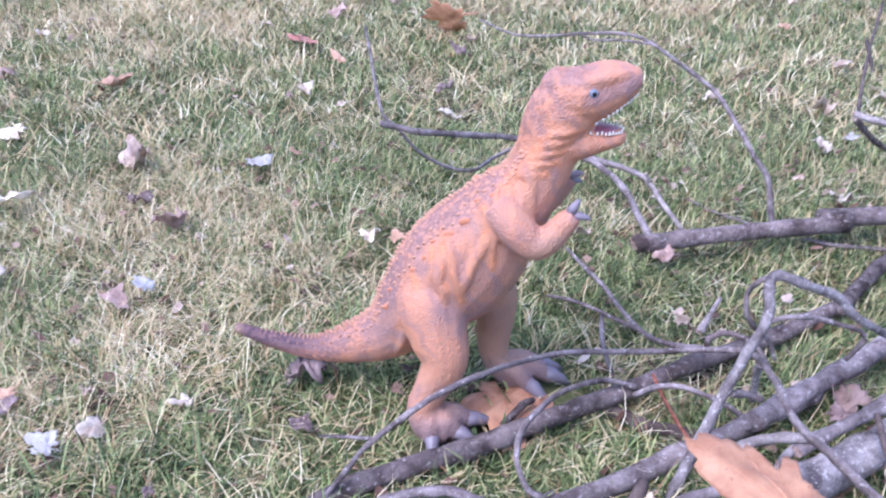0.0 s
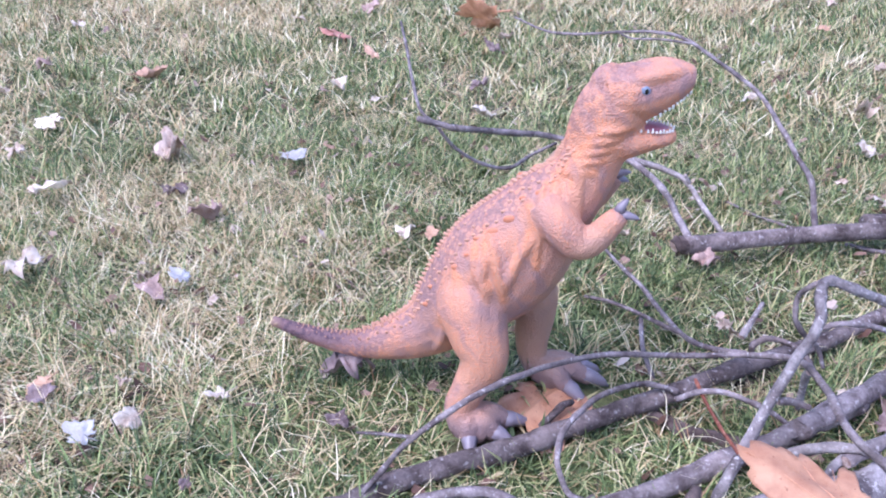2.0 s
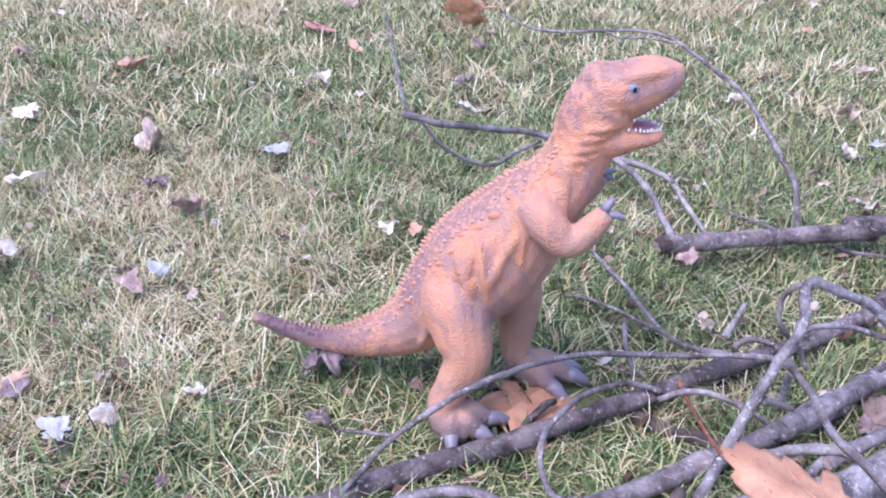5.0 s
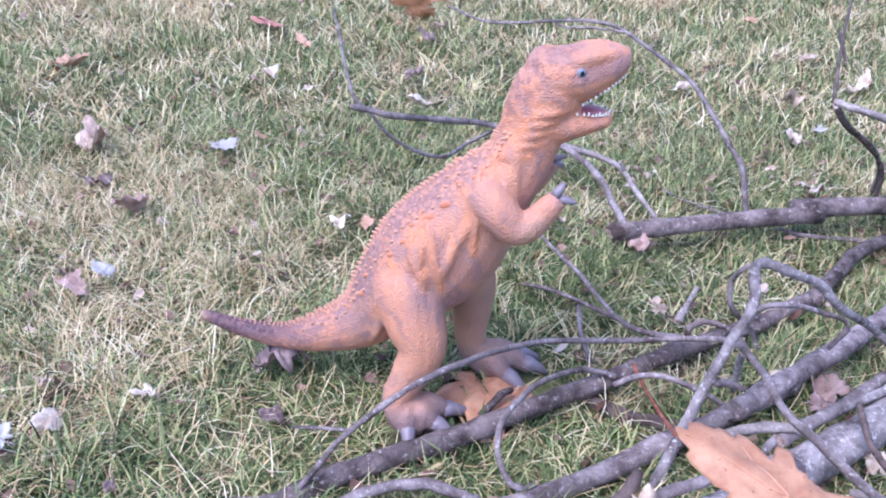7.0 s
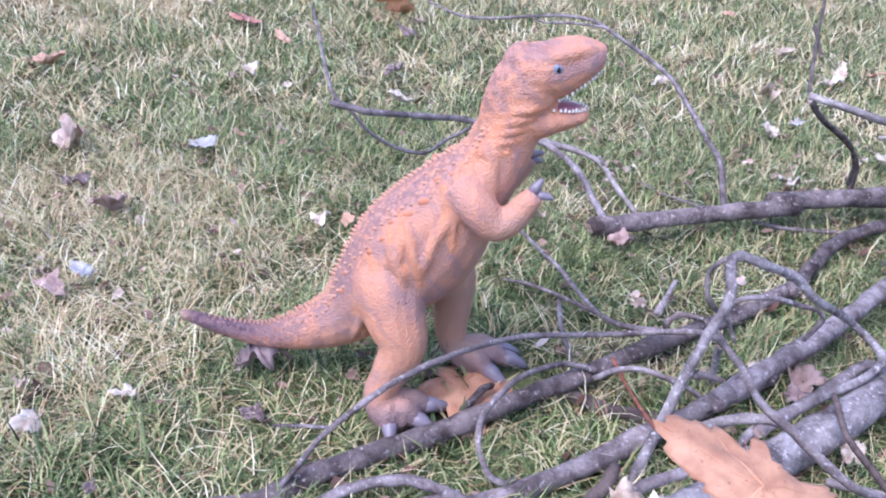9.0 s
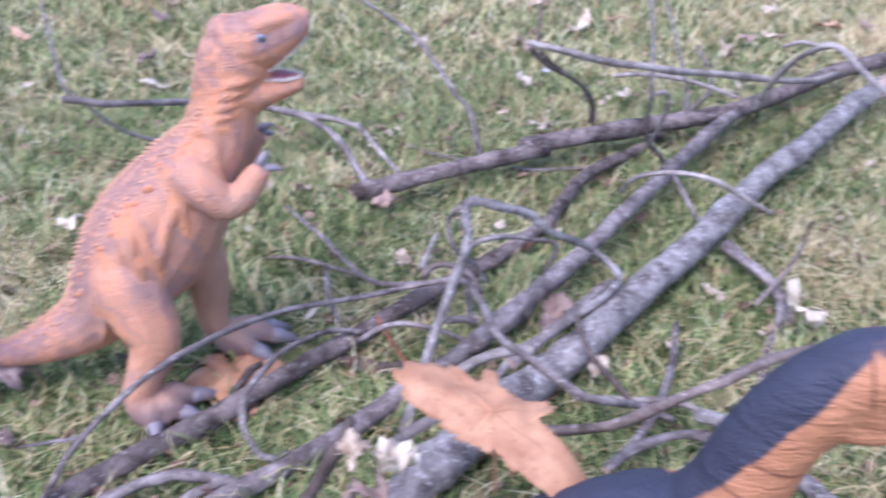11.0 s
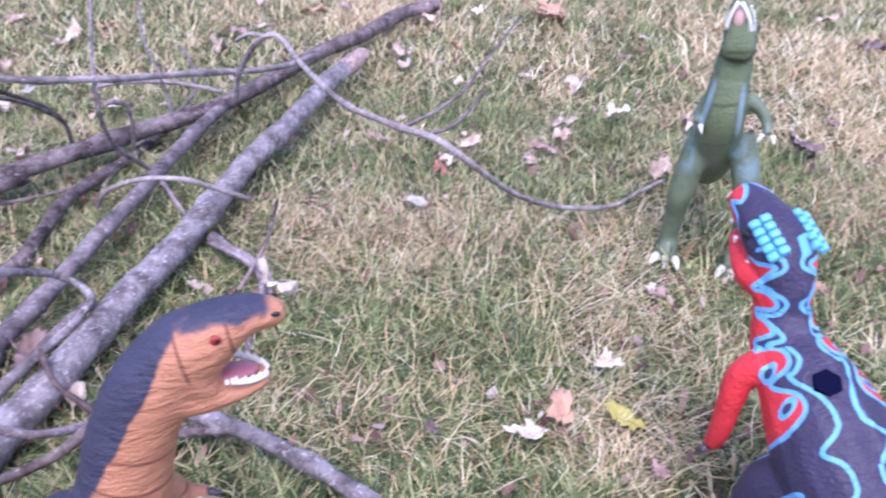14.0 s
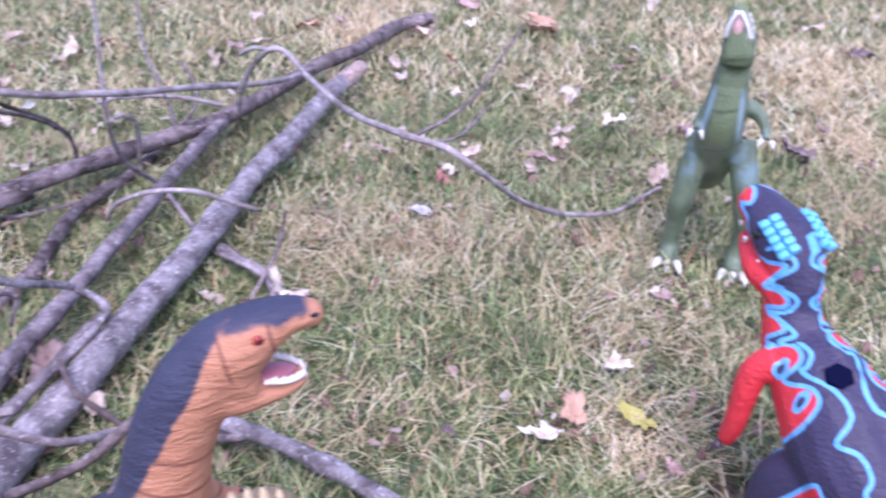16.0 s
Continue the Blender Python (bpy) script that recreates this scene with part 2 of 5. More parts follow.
def grass(name, count, zone, tall, wide, dry, seed, label, bends=3):
    """Bent blades of three or five faces, over the part of the plan where zone holds."""
    rng = np.random.default_rng(seed)
    x0, x1, y0, y1, keep = zone
    x, y = rng.uniform(x0, x1, count * 5), rng.uniform(y0, y1, count * 5)
    want = dryness(x, y)
    clump = 0.5 + 0.25 * np.sin(x * 37 + 3 * np.sin(y * 23)) + 0.25 * np.sin(y * 41 + 2.5 * np.sin(x * 29 + 1))
    patch = 0.5 + 0.25 * np.sin(x * 13 + 2.2 * np.sin(y * 9 + x * 3)) + 0.25 * np.sin(y * 17 + 2.4 * np.sin(x * 11 - y * 2))
    want = np.clip(want + 0.45 * (0.5 - patch), 0, 0.85)
    want = (0.15 + 0.85 * want) * (0.35 + 0.65 * clump) if dry else (1.0 - 0.62 * want) * (0.3 + 0.7 * clump)
    clump = 0.45 * clump + 0.55 * patch
    ok = keep(x, y) & (rng.random(len(x)) < want)
    x, y, clump = x[ok][:count], y[ok][:count], clump[ok][:count]
    n = len(x)
    h = tall * rng.uniform(0.4, 1.25, n) * (1 if dry else 0.5 + 0.85 * clump)
    # neighbours lean the same way, as combed tufts do
    az = 4.2 * np.sin(x * 11 + 1.7 * np.sin(y * 8)) + 3.6 * np.sin(y * 13 + 2.1 * np.sin(x * 7 + 1)) + rng.normal(0, 1.7, n)
    if dry:
        ang, turn = rng.uniform(0.7, 1.45, n), rng.uniform(0.0, 0.35, n)
        z = rng.uniform(0.0, 0.014, n)
    else:
        ang, turn = rng.uniform(0.15, 1.35, n), rng.uniform(0.05, 0.7, n)
        z = np.zeros(n) - 0.003
    sway = rng.normal(0, 0.28, n)
    wd = wide * rng.uniform(0.6, 1.35, n)
    nv, nf = 2 * bends + 1, 2 * bends - 1
    V = np.zeros((n, nv, 3))
    px, py, pz = x.copy(), y.copy(), z
    for k, f in enumerate((0.85, 1.0, 0.7, 0.0) if bends == 3 else (0.9, 0.85, 0.0)):
        dx, dy = np.cos(az), np.sin(az)
        if k:
            s = h / bends
            px, py, pz = px + dx * np.sin(ang) * s, py + dy * np.sin(ang) * s, pz + np.cos(ang) * s
            ang, az = np.minimum(ang + turn * 3 / bends, 1.9), az + sway
        w = wd * f / 2
        if k < bends:
            V[:, 2 * k] = np.stack([px + dy * w, py - dx * w, pz], 1)
            V[:, 2 * k + 1] = np.stack([px - dy * w, py + dx * w, pz], 1)
        else:
            V[:, nv - 1] = np.stack([px, py, pz], 1)
    V[:, :, 2] = np.maximum(V[:, :, 2], 0.001)
    base = (np.arange(n) * nv)[:, None]
    tri_ = np.array([0, 1, 3, 0, 3, 2, 2, 3, 5, 2, 5, 4, 4, 5, 6] if bends == 3 else [0, 1, 3, 0, 3, 2, 2, 3, 4])
    idx = (base + tri_[None, :]).ravel()
    me = bpy.data.meshes.new(name)
    me.vertices.add(n * nv)
    me.vertices.foreach_set("co", V.ravel())
    me.loops.add(len(idx))
    me.loops.foreach_set("vertex_index", idx)
    me.polygons.add(n * nf)
    me.polygons.foreach_set("loop_start", np.arange(0, n * nf * 3, 3))
    me.polygons.foreach_set("use_smooth", np.ones(n * nf, bool))
    me.update(calc_edges=True)
    me.validate()
    me.materials.append(straw_blade if dry else green_blade)
    tagged(new(name, me), label, "grass", kind="stuff")


ground()
# the view opens like a fan from the standing point over the lawn
FEET = [(0.078, 0.762, 0.050), (0.110, 0.790, 0.045), (0.180, 0.870, 0.055), (0.137, 0.810, 0.050), (0.46, 0.41, 0.07), (0.95, 0.17, 0.07), (1.31, 0.49, 0.045), (0.44, 0.25, 0.05)]


def fan(x, y):
    ok = np.ones(len(x), bool)
    for fx, fy, r in FEET:
        ok &= np.hypot(x - fx, y - fy) > r
    a, d = np.arctan2(x - 0.2, y + 0.05), np.hypot(x - 0.2, y + 0.05)
    return (a > -0.95) & (a < 1.75) & (d > 0.2) & ok
near = lambda x, y: fan(x, y) & (np.hypot(x - 0.2, y) < 1.75)
middle = lambda x, y: fan(x, y) & (np.hypot(x - 0.2, y) >= 1.75) & (np.hypot(x - 0.2, y) < 3.9) & (np.arctan2(x - 0.2, y) > -0.78) & (np.arctan2(x - 0.2, y) < 1.48)
far = lambda x, y: fan(x, y) & (np.hypot(x - 0.2, y) >= 3.9) & (np.hypot(x - 0.2, y) < 6.2)
NEAR, MIDDLE, FAR = (-1.6, 2.1, -0.6, 1.9, near), (-2.7, 4.2, 0.0, 4.0, middle), (-4.2, 6.4, -1.8, 6.3, far)
grass("green_grass", 205000, NEAR, 0.047, 0.0020, False, 3, "short tufted green lawn grass")
grass("dry_grass", 90000, NEAR, 0.060, 0.0011, True, 5, "tangled straw-coloured dead grass lying in the lawn")
grass("green_grass", 220000, MIDDLE, 0.048, 0.0031, False, 4, "short green lawn grass further off", 2)
grass("dry_grass", 185000, MIDDLE, 0.066, 0.0023, True, 6, "straw-coloured dead grass further off", 2)
grass("green_grass", 50000, FAR, 0.055, 0.007, False, 14, "short green lawn grass at the far side", 2)

behind = lambda x, y: ~fan(x, y) & (np.hypot(x - 0.2, y) > 0.45) & (np.hypot(x - 0.2, y) < 4.5)
grass("green_grass", 60000, (-4.3, 4.7, -4.5, 4.5, behind), 0.05, 0.006, False, 7, "short green lawn grass behind the standing point", 2)
grass("dry_grass", 45000, (-4.3, 4.7, -4.5, 4.5, behind), 0.06, 0.005, True, 17, "straw-coloured dead grass behind the standing point", 2)


def litter(count, zone, seed):
    """Small torn bits of brown leaf among the blades."""
    rng = np.random.default_rng(seed)
    x0, x1, y0, y1, keep = zone
    x, y = rng.uniform(x0, x1, count * 4), rng.uniform(y0, y1, count * 4)
    ok = keep(x, y)
    verts, faces = [], []
    for px, py in zip(x[ok][:count], y[ok][:count]):
        r, a0, o = rng.uniform(0.003, 0.011), rng.uniform(0, 6.3), len(verts)
        tip = rng.normal(0, 0.5, 2)
        z0 = rng.uniform(0.006, 0.024)
        for k in range(7):
            a = a0 + k * 2 * math.pi / 7
            q = r * rng.uniform(0.45, 1.2)
            dx, dy = q * math.cos(a), q * math.sin(a) * 0.7
            verts.append((px + dx, py + dy, z0 + dx * tip[0] + dy * tip[1] + rng.uniform(0, 0.35) * r))
        verts.append((px, py, z0))
        faces += [(o + k, o + (k + 1) % 7, o + 7) for k in range(7)]
    tagged(mesh_of("leaf_litter", verts, faces, litter_mat), "small torn bits of brown dead leaves", "leaf litter", kind="stuff")


litter_mat = blade_mat("leaf_bits", (0.0, (0.07, 0.035, 0.026)), (0.45, (0.20, 0.11, 0.085)), (0.8, (0.36, 0.23, 0.18)), (1.0, (0.62, 0.50, 0.44)))
litter(2600, NEAR, 8)
litter(2400, MIDDLE, 9)

# ---- brush pile ----
A = stick("branch", [(0.33, 1.16, 0.05), (0.417, 1.187, 0.05), (0.525, 1.218, 0.05), (0.651, 1.245, 0.052), (0.626, 1.255, 0.055), (0.846, 1.288, 0.055), (1.04, 1.321, 0.055), (1.336, 1.463, 0.05), (1.498, 1.514, 0.05), (1.722, 1.618, 0.05), (1.822, 1.594, 0.06)], 0.012, 0.0175, bark_brown, label="thick brown fallen branch lying in the brush pile")
B2 = stick("twig", [(1.034, 1.311, 0.055), (0.927, 1.225, 0.055), (0.744, 1.066, 0.05), (0.6, 0.936, 0.05), (0.493, 0.852, 0.045), (0.406, 0.786, 0.04), (0.487, 0.846, 0.035), (0.413, 0.8, 0.03), (0.332, 0.75, 0.025), (0.252, 0.702, 0.02), (0.128, 0.639, 0.02), (0.087, 0.62, 0.015)], 0.0115, 0.0105, bark_grey, parent=A)
C = stick("log", [(0.245, 0.564, 0.025), (0.306, 0.61, 0.03), (0.37, 0.655, 0.035), (0.46, 0.715, 0.04), (0.54, 0.767, 0.045), (0.639, 0.839, 0.05), (0.744, 0.916, 0.05), (0.86, 1.007, 0.05), (0.964, 1.085, 0.055), (1.067, 1.148, 0.06), (1.271, 1.294, 0.065), (1.371, 1.352, 0.065)], 0.0215, 0.0165, bark_lichen, label="thick grey lichen-mottled fallen log lying in the brush pile")
B1 = stick("branch", [(-0.104, 0.639, 0.012), (-0.058, 0.651, 0.012), (0.001, 0.688, 0.018), (0.054, 0.716, 0.022), (0.11, 0.741, 0.025), (0.169, 0.773, 0.03), (0.232, 0.813, 0.03), (0.299, 0.855, 0.03), (0.373, 0.904, 0.03), (0.477, 0.967, 0.03), (0.589, 1.048, 0.03), (0.577, 1.032, 0.03), (0.692, 1.172, 0.03), (0.84, 1.277, 0.02), (0.989, 1.411, 0.012), (1.05, 1.466, 0.01)], 0.0115, 0.009, bark_brown, label="thick brown fallen branch lying in the brush pile")
D = stick("twig", [(-0.047, 0.65, 0.01), (-0.02, 0.67, 0.04), (0.009, 0.683, 0.075), (0.066, 0.707, 0.115), (0.108, 0.738, 0.12), (0.147, 0.778, 0.11), (0.203, 0.835, 0.085), (0.284, 0.871, 0.065), (0.36, 0.873, 0.07), (0.396, 0.816, 0.11), (0.397, 0.74, 0.14), (0.391, 0.684, 0.155), (0.393, 0.642, 0.16), (0.413, 0.624, 0.15), (0.46, 0.602, 0.115), (0.532, 0.637, 0.06), (0.579, 0.637, 0.03)], 0.0028, 0.0042, bark_grey, label="thin grey fallen twig lying in the brush pile")
D1 = stick("twig", [(-0.048, 0.708, 0.06), (-0.022, 0.703, 0.065), (0.014, 0.688, 0.078)], 0.0015, 0.0022, bark_grey, parent=D)
E = stick("branch", [(0.308, 0.697, 0.01), (0.321, 0.712, 0.03), (0.355, 0.751, 0.09), (0.378, 0.768, 0.14), (0.393, 0.776, 0.18), (0.396, 0.791, 0.2), (0.401, 0.806, 0.21), (0.411, 0.808, 0.212), (0.432, 0.807, 0.205), (0.474, 0.824, 0.18), (0.507, 0.83, 0.15), (0.578, 0.876, 0.09), (0.598, 0.834, 0.075), (0.567, 0.804, 0.07), (0.511, 0.778, 0.06), (0.438, 0.736, 0.06), (0.411, 0.713, 0.045)], 0.0058, 0.0042, bark_lichen, label="slender grey lichen-mottled fallen branch lying in the brush pile")
E1 = stick("twig", [(0.396, 0.774, 0.18), (0.414, 0.775, 0.185), (0.439, 0.784, 0.18), (0.474, 0.795, 0.165), (0.501, 0.799, 0.15), (0.488, 0.797, 0.12)], 0.003, 0.0026, bark_grey, parent=E)
E2 = stick("twig", [(0.404, 0.817, 0.205), (0.391, 0.813, 0.2), (0.387, 0.825, 0.18), (0.387, 0.816, 0.16), (0.401, 0.818, 0.14), (0.419, 0.825, 0.12), (0.427, 0.818, 0.1)], 0.003, 0.0024, bark_grey, parent=E)
E3 = stick("twig", [(0.368, 0.759, 0.1), (0.393, 0.77, 0.09), (0.405, 0.769, 0.085)], 0.004, 0.003, bark_grey, parent=E)
E4 = stick("twig", [(0.401, 0.784, 0.12), (0.403, 0.796, 0.1), (0.409, 0.81, 0.05)], 0.0045, 0.0035, bark_lichen, parent=E)
F = stick("twig", [(0.193, 0.678, 0.03), (0.18, 0.672, 0.03), (0.164, 0.675, 0.04), (0.155, 0.689, 0.06), (0.158, 0.712, 0.075), (0.173, 0.738, 0.08), (0.201, 0.779, 0.075), (0.242, 0.82, 0.06), (0.269, 0.832, 0.05), (0.29, 0.836, 0.04)], 0.003, 0.0034, bark_grey, parent=B1)
F1 = stick("twig", [(0.283, 0.816, 0.045), (0.31, 0.821, 0.055), (0.338, 0.815, 0.06), (0.375, 0.807, 0.05), (0.403, 0.799, 0.035)], 0.0034, 0.003, bark_grey, parent=B1)
F2 = stick("twig", [(0.139, 0.782, 0.02), (0.157, 0.802, 0.03), (0.173, 0.818, 0.03)], 0.0045, 0.004, bark_brown, parent=B1)
S = stick("branch", [(0.254, 0.833, 0.012), (0.295, 0.805, 0.012), (0.33, 0.796, 0.012), (0.359, 0.788, 0.012)], 0.008, 0.008, bark_dark, label="slender dark brown fallen branch lying in the brush pile")
G = stick("twig", [(-0.069, 1.265, 0.19), (-0.036, 1.269, 0.18), (-0.002, 1.275, 0.17), (0.081, 1.346, 0.14), (0.146, 1.385, 0.12), (0.256, 1.386, 0.09), (0.296, 1.347, 0.08), (0.321, 1.296, 0.07), (0.338, 1.225, 0.055), (0.347, 1.172, 0.05)], 0.005, 0.0055, bark_grey, label="thin grey fallen twig lying in the brush pile")
G1 = stick("twig", [(0.252, 1.388, 0.09), (0.28, 1.385, 0.085), (0.319, 1.384, 0.075), (0.355, 1.355, 0.07), (0.371, 1.329, 0.06), (0.39, 1.295, 0.04), (0.411, 1.252, 0.025)], 0.0055, 0.004, bark_pale, parent=G)
G2 = stick("twig", [(0.369, 1.34, 0.06), (0.356, 1.337, 0.085)], 0.003, 0.003, bark_pale, parent=G1)
H = stick("twig", [(-0.186, 1.805, 0.2), (-0.143, 1.615, 0.2), (-0.104, 1.444, 0.19), (-0.07, 1.314, 0.185), (-0.043, 1.288, 0.17), (-0.014, 1.298, 0.13), (0.02, 1.316, 0.1), (0.057, 1.337, 0.08), (0.083, 1.353, 0.08), (0.109, 1.405, 0.08), (0.149, 1.435, 0.09)], 0.0028, 0.003, bark_grey, label="thin grey fallen twig lying in the brush pile")
I = stick("twig", [(0.034, 2.317, 0.09), (0.119, 2.072, 0.12), (0.182, 1.932, 0.15), (0.273, 1.841, 0.18), (0.347, 1.772, 0.2), (0.388, 1.706, 0.205), (0.429, 1.587, 0.2), (0.472, 1.445, 0.19), (0.493, 1.347, 0.165), (0.509, 1.294, 0.14), (0.53, 1.278, 0.11), (0.534, 1.251, 0.08), (0.538, 1.238, 0.05)], 0.0028, 0.0045, bark_grey, label="thin grey fallen twig lying in the brush pile")
I1 = stick("twig", [(0.268, 1.854, 0.18), (0.294, 1.798, 0.18), (0.343, 1.739, 0.195), (0.4, 1.675, 0.205)], 0.002, 0.0025, bark_grey, parent=I)
J = stick("twig", [(0.843, 1.771, 0.27), (0.722, 1.487, 0.265), (0.652, 1.315, 0.25), (0.618, 1.218, 0.235), (0.628, 1.196, 0.215), (0.667, 1.216, 0.185), (0.708, 1.241, 0.15), (0.737, 1.267, 0.11), (0.751, 1.293, 0.05)], 0.0022, 0.0038, bark_dark, label="thin dark brown fallen twig lying in the brush pile")
J1 = stick("twig", [(0.687, 1.375, 0.25), (0.72, 1.504, 0.265)], 0.0025, 0.003, bark_dark, parent=J)
K = stick("branch", [(0.536, 1.039, 0.3), (0.588, 1.031, 0.285), (0.651, 1.04, 0.265), (0.745, 1.065, 0.24), (0.887, 1.159, 0.19), (1.046, 1.239, 0.14), (1.159, 1.295, 0.11), (1.305, 1.412, 0.07)], 0.0042, 0.006, bark_pale, label="slender pale weathered fallen branch lying in the brush pile")
K1 = stick("twig", [(0.538, 1.038, 0.295), (0.573, 1.064, 0.26), (0.641, 1.142, 0.21), (0.695, 1.212, 0.16), (0.742, 1.286, 0.1), (0.754, 1.312, 0.06)], 0.0032, 0.003, bark_brown, parent=K)
K2 = stick("twig", [(0.852, 1.443, 0.09), (0.893, 1.414, 0.1), (0.948, 1.38, 0.1), (0.995, 1.355, 0.09), (1.042, 1.328, 0.075)], 0.0045, 0.004, bark_pale, label="thin pale weathered fallen twig lying in the brush pile")
L = stick("twig", [(0.871, 1.419, 0.3), (0.786, 1.206, 0.28), (0.734, 1.082, 0.25), (0.72, 1.047, 0.2), (0.755, 1.103, 0.12), (0.809, 1.124, 0.06), (0.811, 1.047, 0.03), (0.809, 1.005, 0.02)], 0.0022, 0.0045, bark_grey, label="thin grey fallen twig lying in the brush pile")
L1 = stick("twig", [(1.138, 1.864, 0.18), (0.99, 1.526, 0.18), (0.937, 1.391, 0.17), (0.928, 1.338, 0.14), (0.93, 1.314, 0.1), (0.931, 1.307, 0.065)], 0.002, 0.0035, bark_grey, label="thin grey fallen twig lying in the brush pile")
L2 = stick("twig", [(0.933, 1.345, 0.03), (0.977, 1.361, 0.05), (1.016, 1.381, 0.07), (1.046, 1.446, 0.09), (1.07, 1.541, 0.1)], 0.003, 0.0035, bark_brown, label="thin brown fallen twig lying in the brush pile")
L3 = stick("twig", [(0.729, 1.054, 0.21), (0.745, 1.057, 0.21), (0.778, 1.102, 0.18), (0.795, 1.14, 0.13), (0.811, 1.195, 0.07)], 0.0035, 0.003, bark_pale, parent=L)
M = stick("twig", [(0.693, 1.045, 0.07), (0.694, 1.019, 0.1), (0.711, 0.995, 0.12), (0.74, 0.971, 0.13), (0.783, 0.959, 0.12), (0.831, 0.961, 0.09), (0.881, 0.951, 0.06)], 0.003, 0.004, bark_pale, label="thin pale weathered fallen twig lying in the brush pile")
N = stick("branch", [(1.032, 1.257, 0.08), (1.012, 1.201, 0.15), (1.012, 1.148, 0.21), (1.002, 1.081, 0.25), (1.011, 1.056, 0.25), (0.975, 0.947, 0.25), (0.932, 0.816, 0.255), (0.919, 0.737, 0.26), (0.926, 0.671, 0.26), (0.954, 0.632, 0.25), (0.984, 0.601, 0.22), (1.088, 0.614, 0.14), (1.216, 0.637, 0.07), (1.337, 0.641, 0.03), (1.404, 0.641, 0.03), (1.507, 0.654, 0.02)], 0.0048, 0.0034, bark_pale, label="slender pale weathered fallen branch lying in the brush pile")
N1 = stick("twig", [(0.936, 0.672, 0.257), (0.975, 0.656, 0.275), (1.016, 0.652, 0.295), (1.087, 0.682, 0.315), (1.184, 0.727, 0.335)], 0.0026, 0.0014, bark_brown, parent=N)
N2 = stick("twig", [(0.946, 0.649, 0.252), (0.974, 0.631, 0.262), (1.025, 0.65, 0.268), (1.066, 0.668, 0.275)], 0.0025, 0.0015, bark_brown, parent=N)
N3 = stick("twig", [(0.995, 1.17, 0.22), (1.008, 1.148, 0.235), (1.016, 1.11, 0.24), (1.035, 1.122, 0.24)], 0.003, 0.004, bark_pale, parent=N)
O = stick("twig", [(0.798, 0.924, 0.04), (0.805, 0.883, 0.035), (0.817, 0.845, 0.03), (0.809, 0.797, 0.03), (0.795, 0.766, 0.02)], 0.008, 0.005, bark_grey, parent=C)
O1 = stick("twig", [(0.768, 0.798, 0.03), (0.805, 0.815, 0.05), (0.836, 0.83, 0.07), (0.871, 0.862, 0.1)], 0.003, 0.002, bark_brown, parent=O)
P = stick("branch", [(0.584, 0.612, 0.06), (0.603, 0.595, 0.06), (0.625, 0.559, 0.055), (0.651, 0.51, 0.045), (0.679, 0.448, 0.03), (0.693, 0.405, 0.02)], 0.007, 0.0095, bark_lichen, label="slender grey lichen-mottled fallen branch lying in the brush pile")
P1 = stick("twig", [(0.565, 0.608, 0.04), (0.587, 0.593, 0.045), (0.623, 0.556, 0.055)], 0.004, 0.005, bark_grey, parent=P)
Q = stick("twig", [(0.47, 0.563, 0.06), (0.514, 0.597, 0.05), (0.566, 0.648, 0.04), (0.62, 0.722, 0.03), (0.665, 0.8, 0.02)], 0.005, 0.004, bark_grey, label="thin grey fallen twig lying in the brush pile")
Q1 = stick("twig", [(0.408, 0.586, 0.1), (0.445, 0.568, 0.11), (0.477, 0.551, 0.13), (0.512, 0.538, 0.16), (0.548, 0.53, 0.18), (0.598, 0.528, 0.2), (0.661, 0.524, 0.2)], 0.005, 0.004, bark_brown, label="thin brown fallen twig lying in the brush pile")
Q2 = stick("twig", [(0.482, 0.671, 0.05), (0.528, 0.656, 0.05), (0.585, 0.644, 0.045), (0.611, 0.621, 0.04), (0.636, 0.595, 0.03)], 0.004, 0.0035, bark_pale, label="thin pale weathered fallen twig lying in the brush pile")
Q3 = stick("twig", [(0.478, 0.574, 0.05), (0.523, 0.593, 0.05), (0.575, 0.601, 0.045), (0.623, 0.596, 0.035)], 0.005, 0.004, bark_grey, label="thin grey fallen twig lying in the brush pile")
Q4 = stick("twig", [(0.518, 0.763, 0.08), (0.512, 0.712, 0.07), (0.528, 0.664, 0.06), (0.538, 0.643, 0.05)], 0.0035, 0.003, bark_dark, label="thin dark brown fallen twig lying in the brush pile")
O2 = stick("twig", [(0.71, 0.685, 0.015), (0.751, 0.736, 0.02), (0.797, 0.787, 0.03), (0.803, 0.84, 0.04), (0.783, 0.906, 0.045)], 0.005, 0.004, bark_grey, label="thin grey fallen twig lying in the brush pile")
R = stick("branch", [(-0.006, 0.637, 0.02), (0.024, 0.652, 0.03), (0.055, 0.662, 0.035), (0.092, 0.666, 0.035), (0.129, 0.655, 0.03), (0.16, 0.646, 0.02)], 0.006, 0.005, bark_grey, label="slender grey fallen branch lying in the brush pile")
R1 = stick("twig", [(0.076, 0.633, 0.02), (0.107, 0.65, 0.025), (0.139, 0.656, 0.03)], 0.005, 0.005, bark_grey, label="thin grey fallen twig lying in the brush pile")
R2 = stick("branch", [(0.156, 0.562, 0), (0.194, 0.544, 0.09), (0.222, 0.524, 0.16), (0.237, 0.521, 0.19), (0.244, 0.533, 0.2)], 0.006, 0.0045, bark_dark, label="slender dark brown fallen branch lying in the brush pile")
R3 = stick("branch", [(0.285, 0.633, 0.06), (0.319, 0.65, 0.065), (0.347, 0.657, 0.07)], 0.006, 0.005, bark_grey, label="slender grey fallen branch lying in the brush pile")
